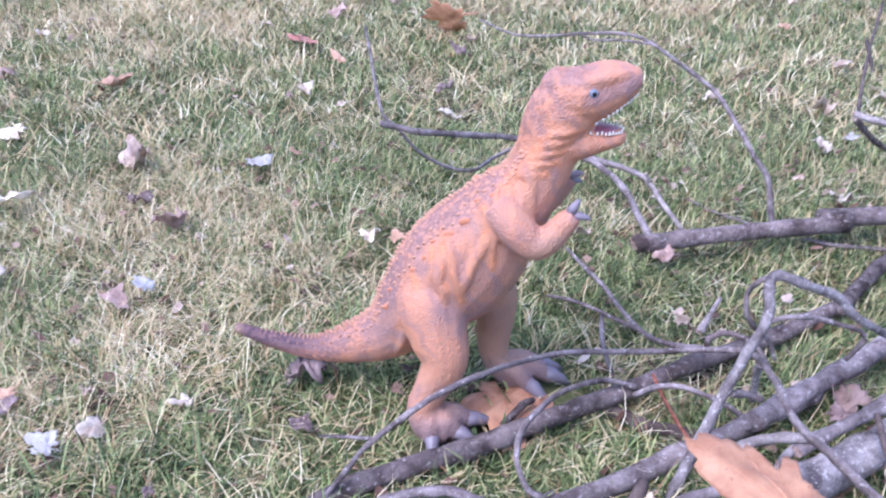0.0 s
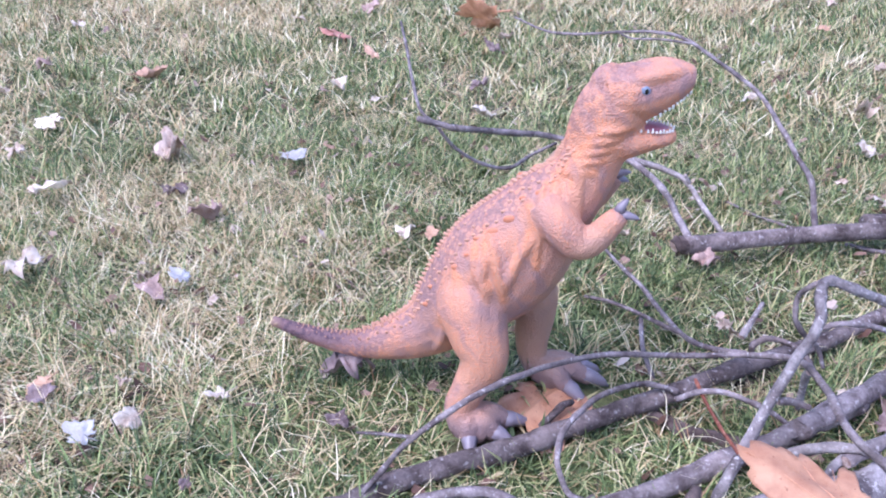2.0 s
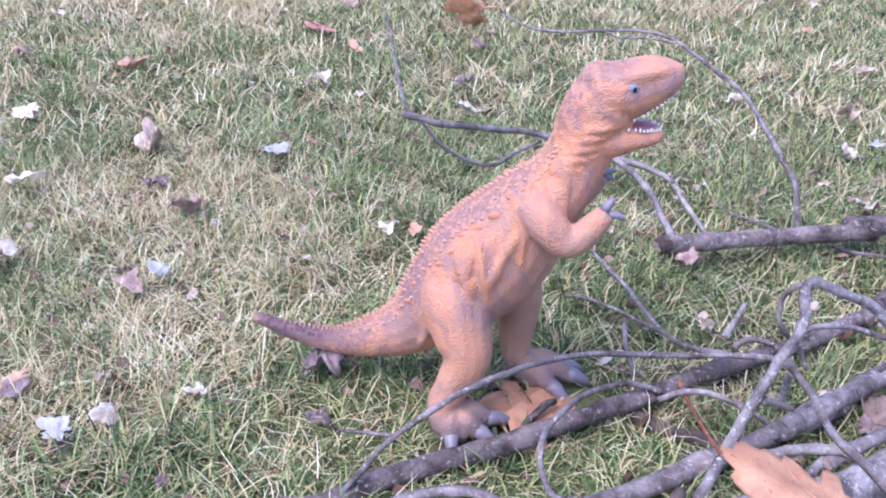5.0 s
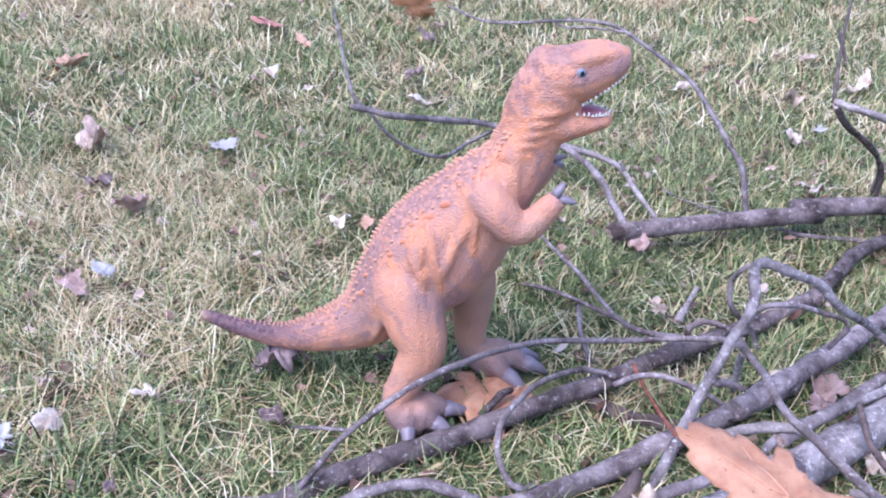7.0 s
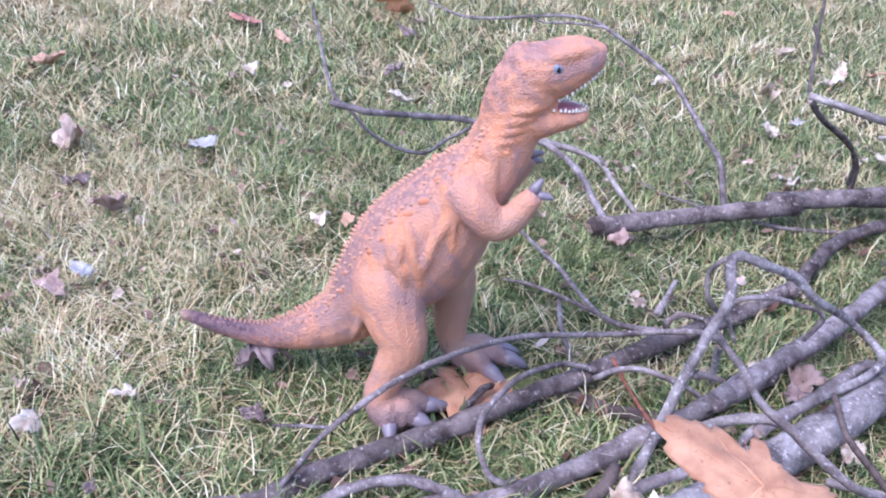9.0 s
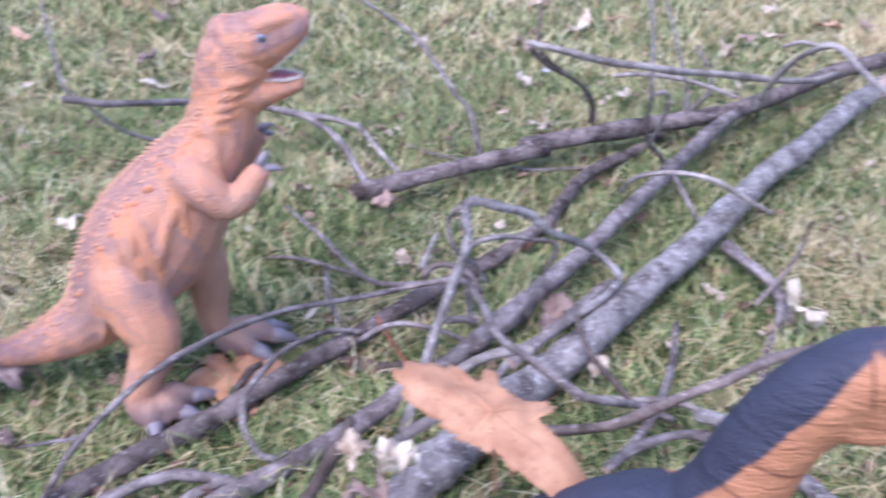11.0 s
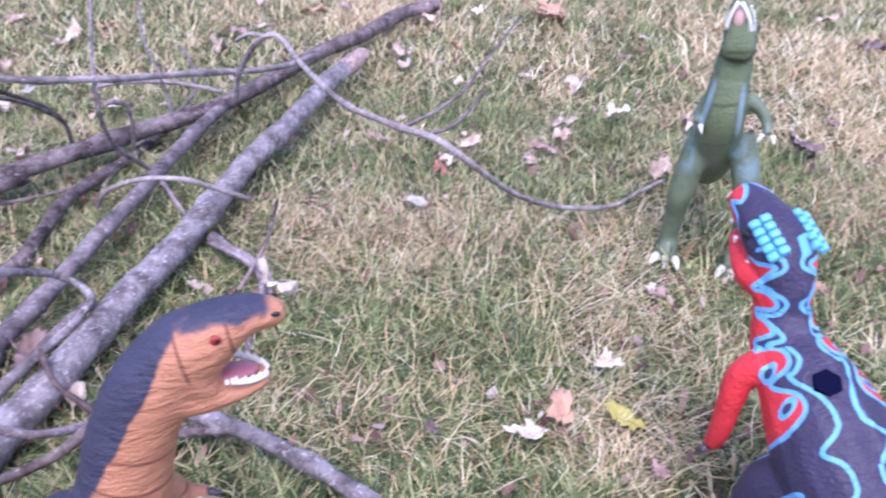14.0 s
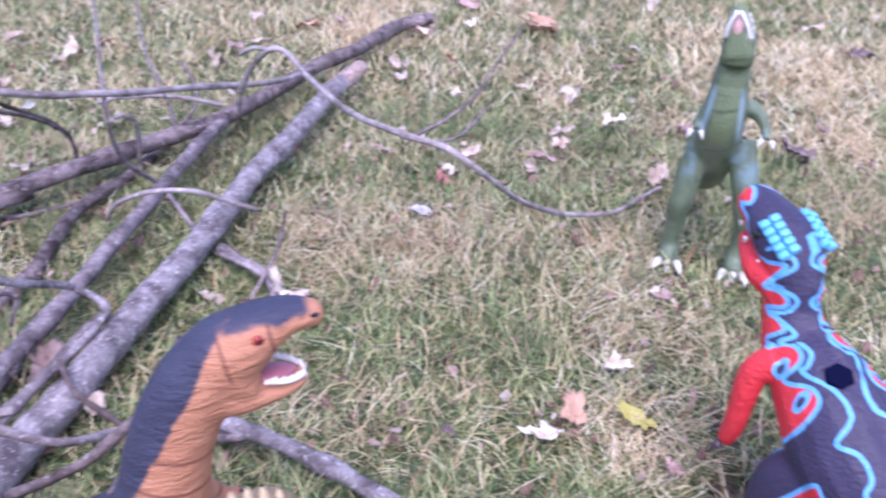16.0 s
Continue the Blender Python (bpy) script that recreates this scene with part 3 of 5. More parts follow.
T = stick("twig", [(0.224, 1.175, 0.03), (0.245, 1.106, 0.04), (0.269, 1.031, 0.05), (0.291, 0.966, 0.05), (0.313, 0.925, 0.05), (0.342, 0.901, 0.055), (0.372, 0.891, 0.06)], 0.0026, 0.0038, bark_grey, label="thin grey fallen twig lying in the brush pile")
T1 = stick("twig", [(0.194, 1.056, 0.02), (0.233, 1.025, 0.03), (0.272, 0.98, 0.04), (0.307, 0.933, 0.05)], 0.0025, 0.003, bark_brown, parent=T)
T2 = stick("twig", [(0.263, 0.996, 0.03), (0.26, 0.931, 0.03), (0.268, 0.874, 0.025)], 0.003, 0.003, bark_grey, label="thin grey fallen twig lying in the brush pile")
T3 = stick("twig", [(0.384, 0.966, 0.03), (0.399, 0.99, 0.04), (0.418, 1.019, 0.05)], 0.0045, 0.003, bark_pale, label="thin pale weathered fallen twig lying in the brush pile")
U = stick("branch", [(0.372, 0.731, 0.05), (0.402, 0.737, 0.06), (0.437, 0.733, 0.07), (0.458, 0.728, 0.07)], 0.006, 0.005, bark_pale, label="slender pale weathered fallen branch lying in the brush pile")
U1 = stick("branch", [(0.431, 0.723, 0.06), (0.467, 0.75, 0.06), (0.52, 0.786, 0.06), (0.583, 0.841, 0.055), (0.606, 0.849, 0.05)], 0.007, 0.006, bark_grey, label="slender grey fallen branch lying in the brush pile")
V = stick("twig", [(0.371, 0.876, 0.07), (0.372, 0.875, 0.085), (0.384, 0.873, 0.095), (0.405, 0.866, 0.095), (0.42, 0.851, 0.09), (0.427, 0.824, 0.08)], 0.0036, 0.0032, bark_brown, parent=D)
W = stick("twig", [(0.591, 1.249, 0.02), (0.637, 1.23, 0.02), (0.694, 1.223, 0.02), (0.759, 1.216, 0.02)], 0.003, 0.004, bark_grey, label="thin grey fallen twig lying in the brush pile")
W1 = stick("twig", [(0.439, 1.377, 0.02), (0.477, 1.331, 0.02), (0.524, 1.268, 0.03)], 0.002, 0.0025, bark_grey, label="thin grey fallen twig lying in the brush pile")
X = stick("twig", [(0.307, 0.842, 0.055), (0.315, 0.809, 0.05), (0.325, 0.765, 0.05), (0.328, 0.71, 0.07)], 0.002, 0.002, bark_red, label="thin reddish fallen twig lying in the brush pile")
Ce = stick("broken_end", [(1.314, 1.318, 0.065), (1.346, 1.334, 0.066), (1.385, 1.358, 0.066), (1.414, 1.379, 0.064)], 0.0185, 0.0150, wood_cut, parent=C)
Ae = stick("broken_end", [(0.337, 1.162, 0.05), (0.329, 1.16, 0.05), (0.322, 1.158, 0.049)], 0.0142, 0.011, bark_dark, parent=A)

# ---- fallen leaves ----
def leaf(name, at, size, mat, turn, curl, tilt=(0, 0), lobes=5, deep=0.45, label="", stem=0.5, seed=0, group="fallen leaves", wide=1.0):
    """A lobed blade with a raised midrib, curled up along its sides, and a stalk."""
    rng = random.Random(seed)
    n, m = 40, 4
    verts, faces = [], []
    def edge(a):
        # a: 0 at the tip, pi at the stalk
        lob = abs(math.cos(a * lobes / 2)) ** 0.7
        r = 0.5 * (1 - deep + deep * lob) * (0.72 + 0.28 * math.cos(a)) * (1 + 0.1 * math.sin(a * 17 + seed))
        r *= 1 + 0.45 * noise.noise(Vector((math.cos(a) * 1.6, math.sin(a) * 1.6, seed % 83)))
        return r * (1 - 0.35 * math.exp(-((abs(a) - math.pi) / 0.3) ** 2))
    rr = [rng.uniform(-1, 1) for _ in range(6)]
    fold = rng.uniform(0, 6.3)
    def lift(u, v):
        # shallow cup, one side rolled over, crumpled
        side = abs(v) * 2
        roll_ = max(0.0, u * math.cos(fold) + v * math.sin(fold) - 0.05)
        z = curl * (0.16 * side ** 1.5 + 0.9 * roll_ ** 1.6) + 0.02 * math.sin(u * 23 + v * 19)
        z += 0.42 * min(1.3, curl) * noise.noise(Vector((u * 3.2 + seed % 97, v * 3.2, 0.7))) + 0.20 * min(1.3, curl) * noise.noise(Vector((u * 8 + seed % 89, v * 8, 3.1)))
        return z, 1 - min(0.45, curl * 0.7 * roll_)
    def put(u, v):
        z, k = lift(u, v)
        verts.append(Vector((u, v * k * wide, z)) * size)
    put(0, 0)
    for j in range(1, m + 1):
        for i in range(n):
            a = 2 * math.pi * i / n - math.pi
            r = edge(a) * j / m
            put(r * math.cos(a), r * math.sin(a))
    for i in range(n):
        faces.append((0, 1 + i, 1 + (i + 1) % n))
        for j in range(m - 1):
            p, q = 1 + j * n, 1 + (j + 1) * n
            faces.append((p + i, q + i, q + (i + 1) % n, p + (i + 1) % n))
    ob = mesh_of(name, verts, faces, mat)
    sol = ob.modifiers.new("thickness", "SOLIDIFY")
    sol.thickness, sol.offset = 0.0007, 0
    ob.matrix_world = pose(*at, tilt[0], tilt[1], turn)
    tagged(ob, label, "leaf", group)
    if stem:
        v, f = rings([np.array(((-0.05 - stem * k / 5) * size, 0.02 * size * math.sin(k), (0.03 + 0.05 * k * curl) * size)) for k in range(6)], [size * 0.014] * 6, 6)
        mesh_of("stalk", v, f, mat, ob)
    return ob


WORDS = {"pale": "pale pinkish-brown curled dry leaf lying in the grass", "tan": "tan dry leaf lying in the grass", "rose": "crumpled brown dry leaf sunk in the grass",
         "dark": "dark crumpled dead leaf in the grass", "grey": "flat grey weathered leaf in the grass", "white": "bleached white crumpled dry leaf in the grass",
         "red": "flat orange-brown dry leaf in the grass", "curl": "large pale curled leaf with a dark hollow"}


def scatter_leaves(kind, places):
    for x, y, size in places:
        seed = int(x * 1000) * 31 + int(y * 1000)
        rng = random.Random(seed)
        flat = kind in ("grey", "tan", "red")
        leaf("fallen_leaf", (x, y, 0.030 + rng.uniform(0, 0.008)), size * rng.uniform(1.2, 1.4), LEAF[kind], rng.uniform(0, 360),
             rng.uniform(0.2, 0.45) if flat else 1.3 if kind == "curl" else rng.uniform(0.4, 0.95), (rng.uniform(-20, 20), rng.uniform(-20, 20)), rng.choice((3, 4, 5, 5)), rng.uniform(0.2, 0.5),
             WORDS[kind], rng.choice((0.0, 0.3, 0.45)), seed, wide=rng.uniform(0.6, 0.95))


scatter_leaves("white", [(1.52, 1.967, 0.043), (1.936, 1.57, 0.044), (1.504, 1.342, 0.036), (1.735, 1.038, 0.077), (1.639, 0.862, 0.064), (1.524, 1.179, 0.034), (2.559, 1.404, 0.069), (2.13, 1.147, 0.033), (1.014, 0.399, 0.034), (0.876, 0.378, 0.049), (1.172, 0.119, 0.018), (0.891, 1.489, 0.036), (-1.236, 2.329, 0.041), (-0.875, 1.573, 0.063), (-0.712, 1.243, 0.067), (-0.616, 1.014, 0.057), (0.01, 1.731, 0.056), (-0.343, 1.879, 0.041), (-0.248, 1.774, 0.028), (-0.078, 1.177, 0.041), (-0.221, 0.783, 0.027), (-0.306, 0.733, 0.033), (0.581, 1.898, 0.05), (0.733, 1.603, 0.05), (0.416, 1.392, 0.017), (0.382, 1.35, 0.017), (0.694, 1.371, 0.045), (0.961, 1.929, 0.06), (0.532, 0.721, 0.038), (0.733, 0.837, 0.022)])
scatter_leaves("tan", [(1.574, 1.82, 0.067), (2.064, 1.434, 0.122), (0.916, 0.376, 0.043), (1.377, 0.318, 0.04), (1.593, 0.202, 0.033), (1.089, 1.987, 0.061), (-0.831, 1.905, 0.095), (-0.317, 2.112, 0.065), (-0.275, 1.51, 0.027), (-0.035, 1.179, 0.034), (-0.435, 0.779, 0.03), (0.955, 2.902, 0.082), (-0.106, 2.335, 0.044), (0.898, 2.507, 0.055), (2.133, 1.482, 0.091)])
scatter_leaves("pale", [(1.796, 1.577, 0.075), (1.22, 1.679, 0.05), (1.541, 1.398, 0.059), (1.662, 1.133, 0.035), (1.519, 0.909, 0.049), (1.472, 0.861, 0.042), (1.364, 0.834, 0.034), (1.322, 0.957, 0.035), (1.206, 1.05, 0.034), (1.498, 0.666, 0.045), (2.732, 0.944, 0.065), (1.868, 0.347, 0.058), (1.835, 0.295, 0.05), (1.759, 0.34, 0.024), (-1.162, 2.494, 0.031), (-1.118, 1.757, 0.044), (-0.874, 1.435, 0.039), (-0.26, 2.749, 0.041), (-0.605, 2.474, 0.047), (0.003, 2.339, 0.038), (-0.417, 1.018, 0.027), (-0.342, 0.79, 0.021), (0.798, 1.831, 0.06), (0.633, 1.444, 0.02), (0.363, 0.985, 0.029), (1.005, 2.831, 0.052), (0.929, 2.14, 0.057), (1.393, 1.777, 0.051), (1.014, 1.995, 0.064), (0.247, 1.218, 0.038)])
scatter_leaves("pale", [(1.837, 1.638, 0.083), (0.48, 0.863, 0.031)])
scatter_leaves("rose", [(2.094, 1.759, 0.076), (1.411, 0.863, 0.052), (1.192, 0.441, 0.026), (0.927, 0.256, 0.026), (2.77, 0.598, 0.051), (1.665, 1.783, 0.043), (1.963, 0.583, 0.033), (1.741, 0.755, 0.045), (1.958, 1.082, 0.038), (-1.125, 1.972, 0.051), (-0.438, 2.621, 0.069), (-0.378, 1.833, 0.023), (-0.405, 0.992, 0.044), (-0.397, 1.216, 0.057), (0.37, 1.149, 0.037), (0.864, 2.888, 0.041), (-1.124, 2.281, 0.04), (0.523, 0.835, 0.051), (1.323, 1.757, 0.047)])
scatter_leaves("grey", [(1.1, 0.825, 0.04), (-0.341, 1.459, 0.065), (-0.365, 1.009, 0.037), (-0.34, 0.695, 0.035), (0.79, 1.651, 0.04)])
scatter_leaves("dark", [(2.536, 0.756, 0.075), (1.812, 0.563, 0.073), (0.793, 0.452, 0.019), (1.004, 0.204, 0.02), (-0.03, 1.91, 0.062), (-0.011, 2.208, 0.047), (-0.427, 0.748, 0.039), (-0.505, 1.287, 0.043), (-0.207, 0.645, 0.018), (-0.081, 0.849, 0.018), (0.503, 0.815, 0.028), (-0.084, 0.762, 0.03), (0.506, 0.771, 0.029)])
scatter_leaves("curl", [(-0.561, 1.456, 0.079)])
scatter_leaves("red", [(-0.464, 2.301, 0.097)])

# ---- toy dinosaurs ----
def layer(nt, name):
    n = node(nt, "ShaderNodeAttribute")
    n.attribute_name = name
    return n.outputs["Fac"]


def toy_paint(name, rough, scale_size, spec=0.4, relief=0.6):
    """A moulded plastic skin with small scales; returns the material, its tree, its shader and the scale pattern."""
    m, nt, b = material(name, rough, spec)
    tc = node(nt, "ShaderNodeTexCoord")
    v = node(nt, "ShaderNodeTexVoronoi", Scale=scale_size)
    nt.links.new(tc.outputs["Object"], v.inputs["Vector"])
    bump(nt, b, ramp(nt, v.outputs["Distance"], (0.0, (1,)), (0.75, (0,))), relief, 0.0016)
    return m, nt, b, v.outputs["Distance"]


# orange rubber skin, mauve stripes over the flank, dark tail end and crown, tan belly and legs
skin_orange, nt, b, cell = toy_paint("orange_rubber", 0.6, 500, 0.3, 0.55)
x, y, z = xyz(nt)
orange = mix(nt, noise_tex(nt, 30, 4), (0.48, 0.235, 0.165), (0.60, 0.285, 0.180))
bright = mix(nt, calc(nt, "MULTIPLY", steps(nt, cell, 0.55, 0.2), steps(nt, noise_tex(nt, 16, 2), 0.34, 0.56)), orange, (0.66, 0.245, 0.125))
warp = calc(nt, "MULTIPLY_ADD", noise_tex(nt, 12, 2), 0.12, -0.06)
along = calc(nt, "ADD", calc(nt, "MULTIPLY_ADD", z, 0.55, x), warp)
stripe = steps(nt, calc(nt, "SINE", calc(nt, "MULTIPLY", along, 170.0)), 0.35, 0.95)
high = steps(nt, calc(nt, "SUBTRACT", z, calc(nt, "MULTIPLY", x, 0.35)), 0.10, 0.15)
c = mix(nt, calc(nt, "MULTIPLY", calc(nt, "MULTIPLY", stripe, high), calc(nt, "MULTIPLY", steps(nt, noise_tex(nt, 17, 3), 0.25, 0.70), 0.55)), bright, (0.265, 0.17, 0.185))
ridge_ = layer(nt, "ridge")
hollow = calc(nt, "MULTIPLY", calc(nt, "MULTIPLY", steps(nt, ridge_, 0.30, 0.02), steps(nt, noise_tex(nt, 26, 3), 0.30, 0.66)), calc(nt, "MULTIPLY", steps(nt, z, 0.13, 0.18), steps(nt, z, 0.335, 0.30)))
c = mix(nt, calc(nt, "MULTIPLY", hollow, 0.42), c, (0.315, 0.205, 0.215))
c = mix(nt, calc(nt, "MULTIPLY", steps(nt, ridge_, 0.12, 0.95), 0.75), c, mix(nt, noise_tex(nt, 90, 3), (0.56, 0.215, 0.11), (0.70, 0.28, 0.14)))
leg = steps(nt, z, 0.150, 0.085)
c = mix(nt, calc(nt, "MULTIPLY", calc(nt, "MULTIPLY", leg, steps(nt, x, -0.09, -0.05)), calc(nt, "MULTIPLY_ADD", steps(nt, y, -0.03, 0.01), 0.75, 0.25)), c, mix(nt, noise_tex(nt, 24, 3), (0.43, 0.24, 0.165), (0.55, 0.33, 0.23)))
thigh = calc(nt, "MULTIPLY", steps(nt, noise_tex(nt, 22, 3), 0.40, 0.70), steps(nt, z, 0.20, 0.15))
c = mix(nt, calc(nt, "MULTIPLY", thigh, 0.75), c, (0.255, 0.165, 0.175))
belly = calc(nt, "MULTIPLY", steps(nt, calc(nt, "SUBTRACT", x, calc(nt, "MULTIPLY_ADD", z, 0.42, -0.035)), 0.0, 0.03), steps(nt, z, 0.285, 0.23))
c = mix(nt, calc(nt, "MULTIPLY", belly, 0.75), c, (0.45, 0.26, 0.18))
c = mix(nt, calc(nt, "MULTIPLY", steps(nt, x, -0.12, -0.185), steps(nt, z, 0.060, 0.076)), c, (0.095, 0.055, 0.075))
c = mix(nt, steps(nt, x, -0.243, -0.253), c, (0.36, 0.24, 0.17))
crown = calc(nt, "MULTIPLY", steps(nt, z, 0.375, 0.40), steps(nt, noise_tex(nt, 40, 3), 0.32, 0.68))
c = mix(nt, calc(nt, "MULTIPLY", crown, 0.32), c, (0.33, 0.205, 0.20))
face = calc(nt, "MULTIPLY", steps(nt, calc(nt, "ABSOLUTE", calc(nt, "SUBTRACT", calc(nt, "MULTIPLY_ADD", x, -0.30, z), 0.3455)), 0.010, 0.004), steps(nt, x, 0.118, 0.130))
c = mix(nt, calc(nt, "MULTIPLY", face, 0.6), c, (0.24, 0.155, 0.17))
cheek = calc(nt, "MULTIPLY", calc(nt, "MULTIPLY", steps(nt, z, 0.335, 0.36), steps(nt, noise_tex(nt, 48, 3), 0.44, 0.56)), steps(nt, x, 0.135, 0.10))
c = mix(nt, calc(nt, "MULTIPLY", cheek, 0.35), c, (0.32, 0.21, 0.215))
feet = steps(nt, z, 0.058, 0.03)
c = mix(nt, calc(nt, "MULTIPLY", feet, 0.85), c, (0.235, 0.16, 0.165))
ridge = calc(nt, "MULTIPLY", steps(nt, calc(nt, "SUBTRACT", z, calc(nt, "MULTIPLY_ADD", x, 1.25, 0.2)), 0.035, 0.055), steps(nt, calc(nt, "ABSOLUTE", y), 0.040, 0.018))
c = mix(nt, calc(nt, "MULTIPLY", calc(nt, "MULTIPLY", ridge, steps(nt, noise_tex(nt, 120, 2), 0.42, 0.60)), 0.6), c, (0.22, 0.12, 0.12))
# dark pits between the scales of the back
pits = node(nt, "ShaderNodeTexVoronoi", Scale=185.0)
pc = node(nt, "ShaderNodeTexCoord")
nt.links.new(pc.outputs["Object"], pits.inputs["Vector"])
spine_band = calc(nt, "MULTIPLY", steps(nt, calc(nt, "SUBTRACT", z, calc(nt, "MULTIPLY_ADD", x, 1.25, 0.2)), 0.015, 0.045), calc(nt, "MULTIPLY", steps(nt, calc(nt, "ABSOLUTE", y), 0.046, 0.026), steps(nt, z, 0.34, 0.30)))
c = mix(nt, calc(nt, "MULTIPLY", calc(nt, "MULTIPLY", steps(nt, pits.outputs["Distance"], 0.38, 0.62), spine_band), 0.6), c, (0.21, 0.125, 0.13))
bump(nt, b, ramp(nt, pits.outputs["Distance"], (0.1, (1,)), (0.7, (0,))), 0.2, 0.002)
nt.links.new(c, b.inputs["Base Color"])
fold = node(nt, "ShaderNodeTexNoise", Scale=22.0, Detail=0.6, Distortion=0.4)
mp = node(nt, "ShaderNodeMapping")
mp.inputs["Scale"].default_value = (2.4, 1.0, 0.55)
mp.inputs["Rotation"].default_value = (0, 0.55, 0)
tc = node(nt, "ShaderNodeTexCoord")
nt.links.new(tc.outputs["Object"], mp.inputs[0])
nt.links.new(mp.outputs[0], fold.inputs["Vector"])
bump(nt, b, fold.outputs["Fac"], 0.5, 0.008)

# black over the back, orange below, with thin dark cracks
skin_black, nt, b, cell = toy_paint("black_and_orange_rubber", 0.6, 520, 0.35, 0.3)
x, y, z = xyz(nt)
border = calc(nt, "MINIMUM", calc(nt, "MULTIPLY_ADD", x, 0.06, 0.3385), calc(nt, "MULTIPLY_ADD", x, 1.75, 0.309))
edge = calc(nt, "ADD", calc(nt, "SUBTRACT", z, border), calc(nt, "MULTIPLY_ADD", noise_tex(nt, 60, 4), 0.014, -0.007))
under = mix(nt, noise_tex(nt, 40, 4), (0.41, 0.170, 0.090), (0.51, 0.235, 0.135))
scar = calc(nt, "ABSOLUTE", calc(nt, "SUBTRACT", calc(nt, "FRACT", calc(nt, "MULTIPLY_ADD", x, 9.0, calc(nt, "MULTIPLY", z, 38.0))), 0.5))
cracks = calc(nt, "MULTIPLY", calc(nt, "MULTIPLY", steps(nt, scar, 0.07, 0.03), steps(nt, z, 0.285, 0.27)), steps(nt, noise_tex(nt, 28, 0.5), 0.36, 0.46))
cheek = calc(nt, "ABSOLUTE", calc(nt, "SUBTRACT", calc(nt, "MULTIPLY_ADD", z, 0.15, x), 0.0985))
cheek2 = calc(nt, "ABSOLUTE", calc(nt, "SUBTRACT", calc(nt, "MULTIPLY_ADD", z, 0.2, x), 0.084))
streak = calc(nt, "MULTIPLY", steps(nt, calc(nt, "MINIMUM", cheek, cheek2), 0.0016, 0.0006), steps(nt, z, 0.304, 0.310))
cracks = calc(nt, "MAXIMUM", cracks, streak)
under = mix(nt, calc(nt, "MULTIPLY", cracks, 0.8), under, (0.15, 0.05, 0.035))
back = mix(nt, noise_tex(nt, 50, 4), (0.022, 0.023, 0.044), (0.054, 0.056, 0.094))
nt.links.new(mix(nt, calc(nt, "MULTIPLY", steps(nt, edge, -0.003, 0.003), steps(nt, x, 0.077, 0.070)), under, back), b.inputs["Base Color"])
tc, mp = node(nt, "ShaderNodeTexCoord"), node(nt, "ShaderNodeMapping")
mp.inputs["Scale"].default_value = (0.8, 1.0, 2.2)
wr = node(nt, "ShaderNodeTexNoise", Scale=110.0, Detail=5.0, Distortion=0.5)
nt.links.new(tc.outputs["Object"], mp.inputs[0])
nt.links.new(mp.outputs[0], wr.inputs["Vector"])
bump(nt, b, wr.outputs["Fac"], 0.7, 0.003)
mp = node(nt, "ShaderNodeMapping")
mp.inputs["Scale"].default_value = (0.5, 0.25, 1.6)
mp.inputs["Rotation"].default_value = (0, 0.45, 0)
folds = node(nt, "ShaderNodeTexNoise", Scale=95.0, Detail=1.5, Distortion=0.3)
nt.links.new(tc.outputs["Object"], mp.inputs[0])
nt.links.new(mp.outputs[0], folds.inputs["Vector"])
bump(nt, b, folds.outputs["Fac"], 0.5, 0.004)

# dark violet back over red, the border drawn in light blue
skin_red, nt, b, cell = toy_paint("red_and_violet_plastic", 0.5, 260, 0.32, 0.25)
x, y, z = xyz(nt)
red = mix(nt, noise_tex(nt, 35, 3), (0.54, 0.026, 0.036), (0.68, 0.048, 0.055))
violet = mix(nt, noise_tex(nt, 45, 4), (0.030, 0.025, 0.056), (0.054, 0.044, 0.086))
c = mix(nt, steps(nt, layer(nt, "border"), -0.0006, 0.0006), red, violet)
c = mix(nt, steps(nt, layer(nt, "outline"), 0.0025, 0.0014), c, mix(nt, noise_tex(nt, 80, 3), (0.10, 0.33, 0.66), (0.16, 0.44, 0.78)))
nt.links.new(c, b.inputs["Base Color"])
tc, mp = node(nt, "ShaderNodeTexCoord"), node(nt, "ShaderNodeMapping")
mp.inputs["Scale"].default_value = (1.6, 0.35, 1.6)
wr = node(nt, "ShaderNodeTexNoise", Scale=120.0, Detail=3.0, Distortion=0.8)
nt.links.new(tc.outputs["Object"], mp.inputs[0])
nt.links.new(mp.outputs[0], wr.inputs["Vector"])
bump(nt, b, wr.outputs["Fac"], 0.55, 0.003)

# olive green, paler throat and belly plates, light blue flecks along the sides and thighs
skin_green, nt, b, cell = toy_paint("green_plastic", 0.42, 240, 0.5, 0.35)
x, y, z = xyz(nt)
side = calc(nt, "ABSOLUTE", y)
c = mix(nt, ramp(nt, noise_tex(nt, 28, 4), (0.35, (0,)), (0.65, (1,))), (0.080, 0.112, 0.066), (0.145, 0.182, 0.110))
plate = calc(nt, "MULTIPLY", steps(nt, side, 0.018, 0.012), steps(nt, x, -0.02, 0.0))
c = mix(nt, calc(nt, "MULTIPLY", plate, 0.7), c, mix(nt, noise_tex(nt, 60, 3), (0.125, 0.165, 0.075), (0.19, 0.225, 0.115)))
seam = steps(nt, calc(nt, "ABSOLUTE", calc(nt, "SUBTRACT", calc(nt, "FRACT", calc(nt, "MULTIPLY_ADD", z, 15.0, calc(nt, "MULTIPLY", noise_tex(nt, 9, 1), 0.8))), 0.5)), 0.05, 0.02)
c = mix(nt, calc(nt, "MULTIPLY", calc(nt, "MULTIPLY", seam, plate), 0.55), c, (0.03, 0.045, 0.025))
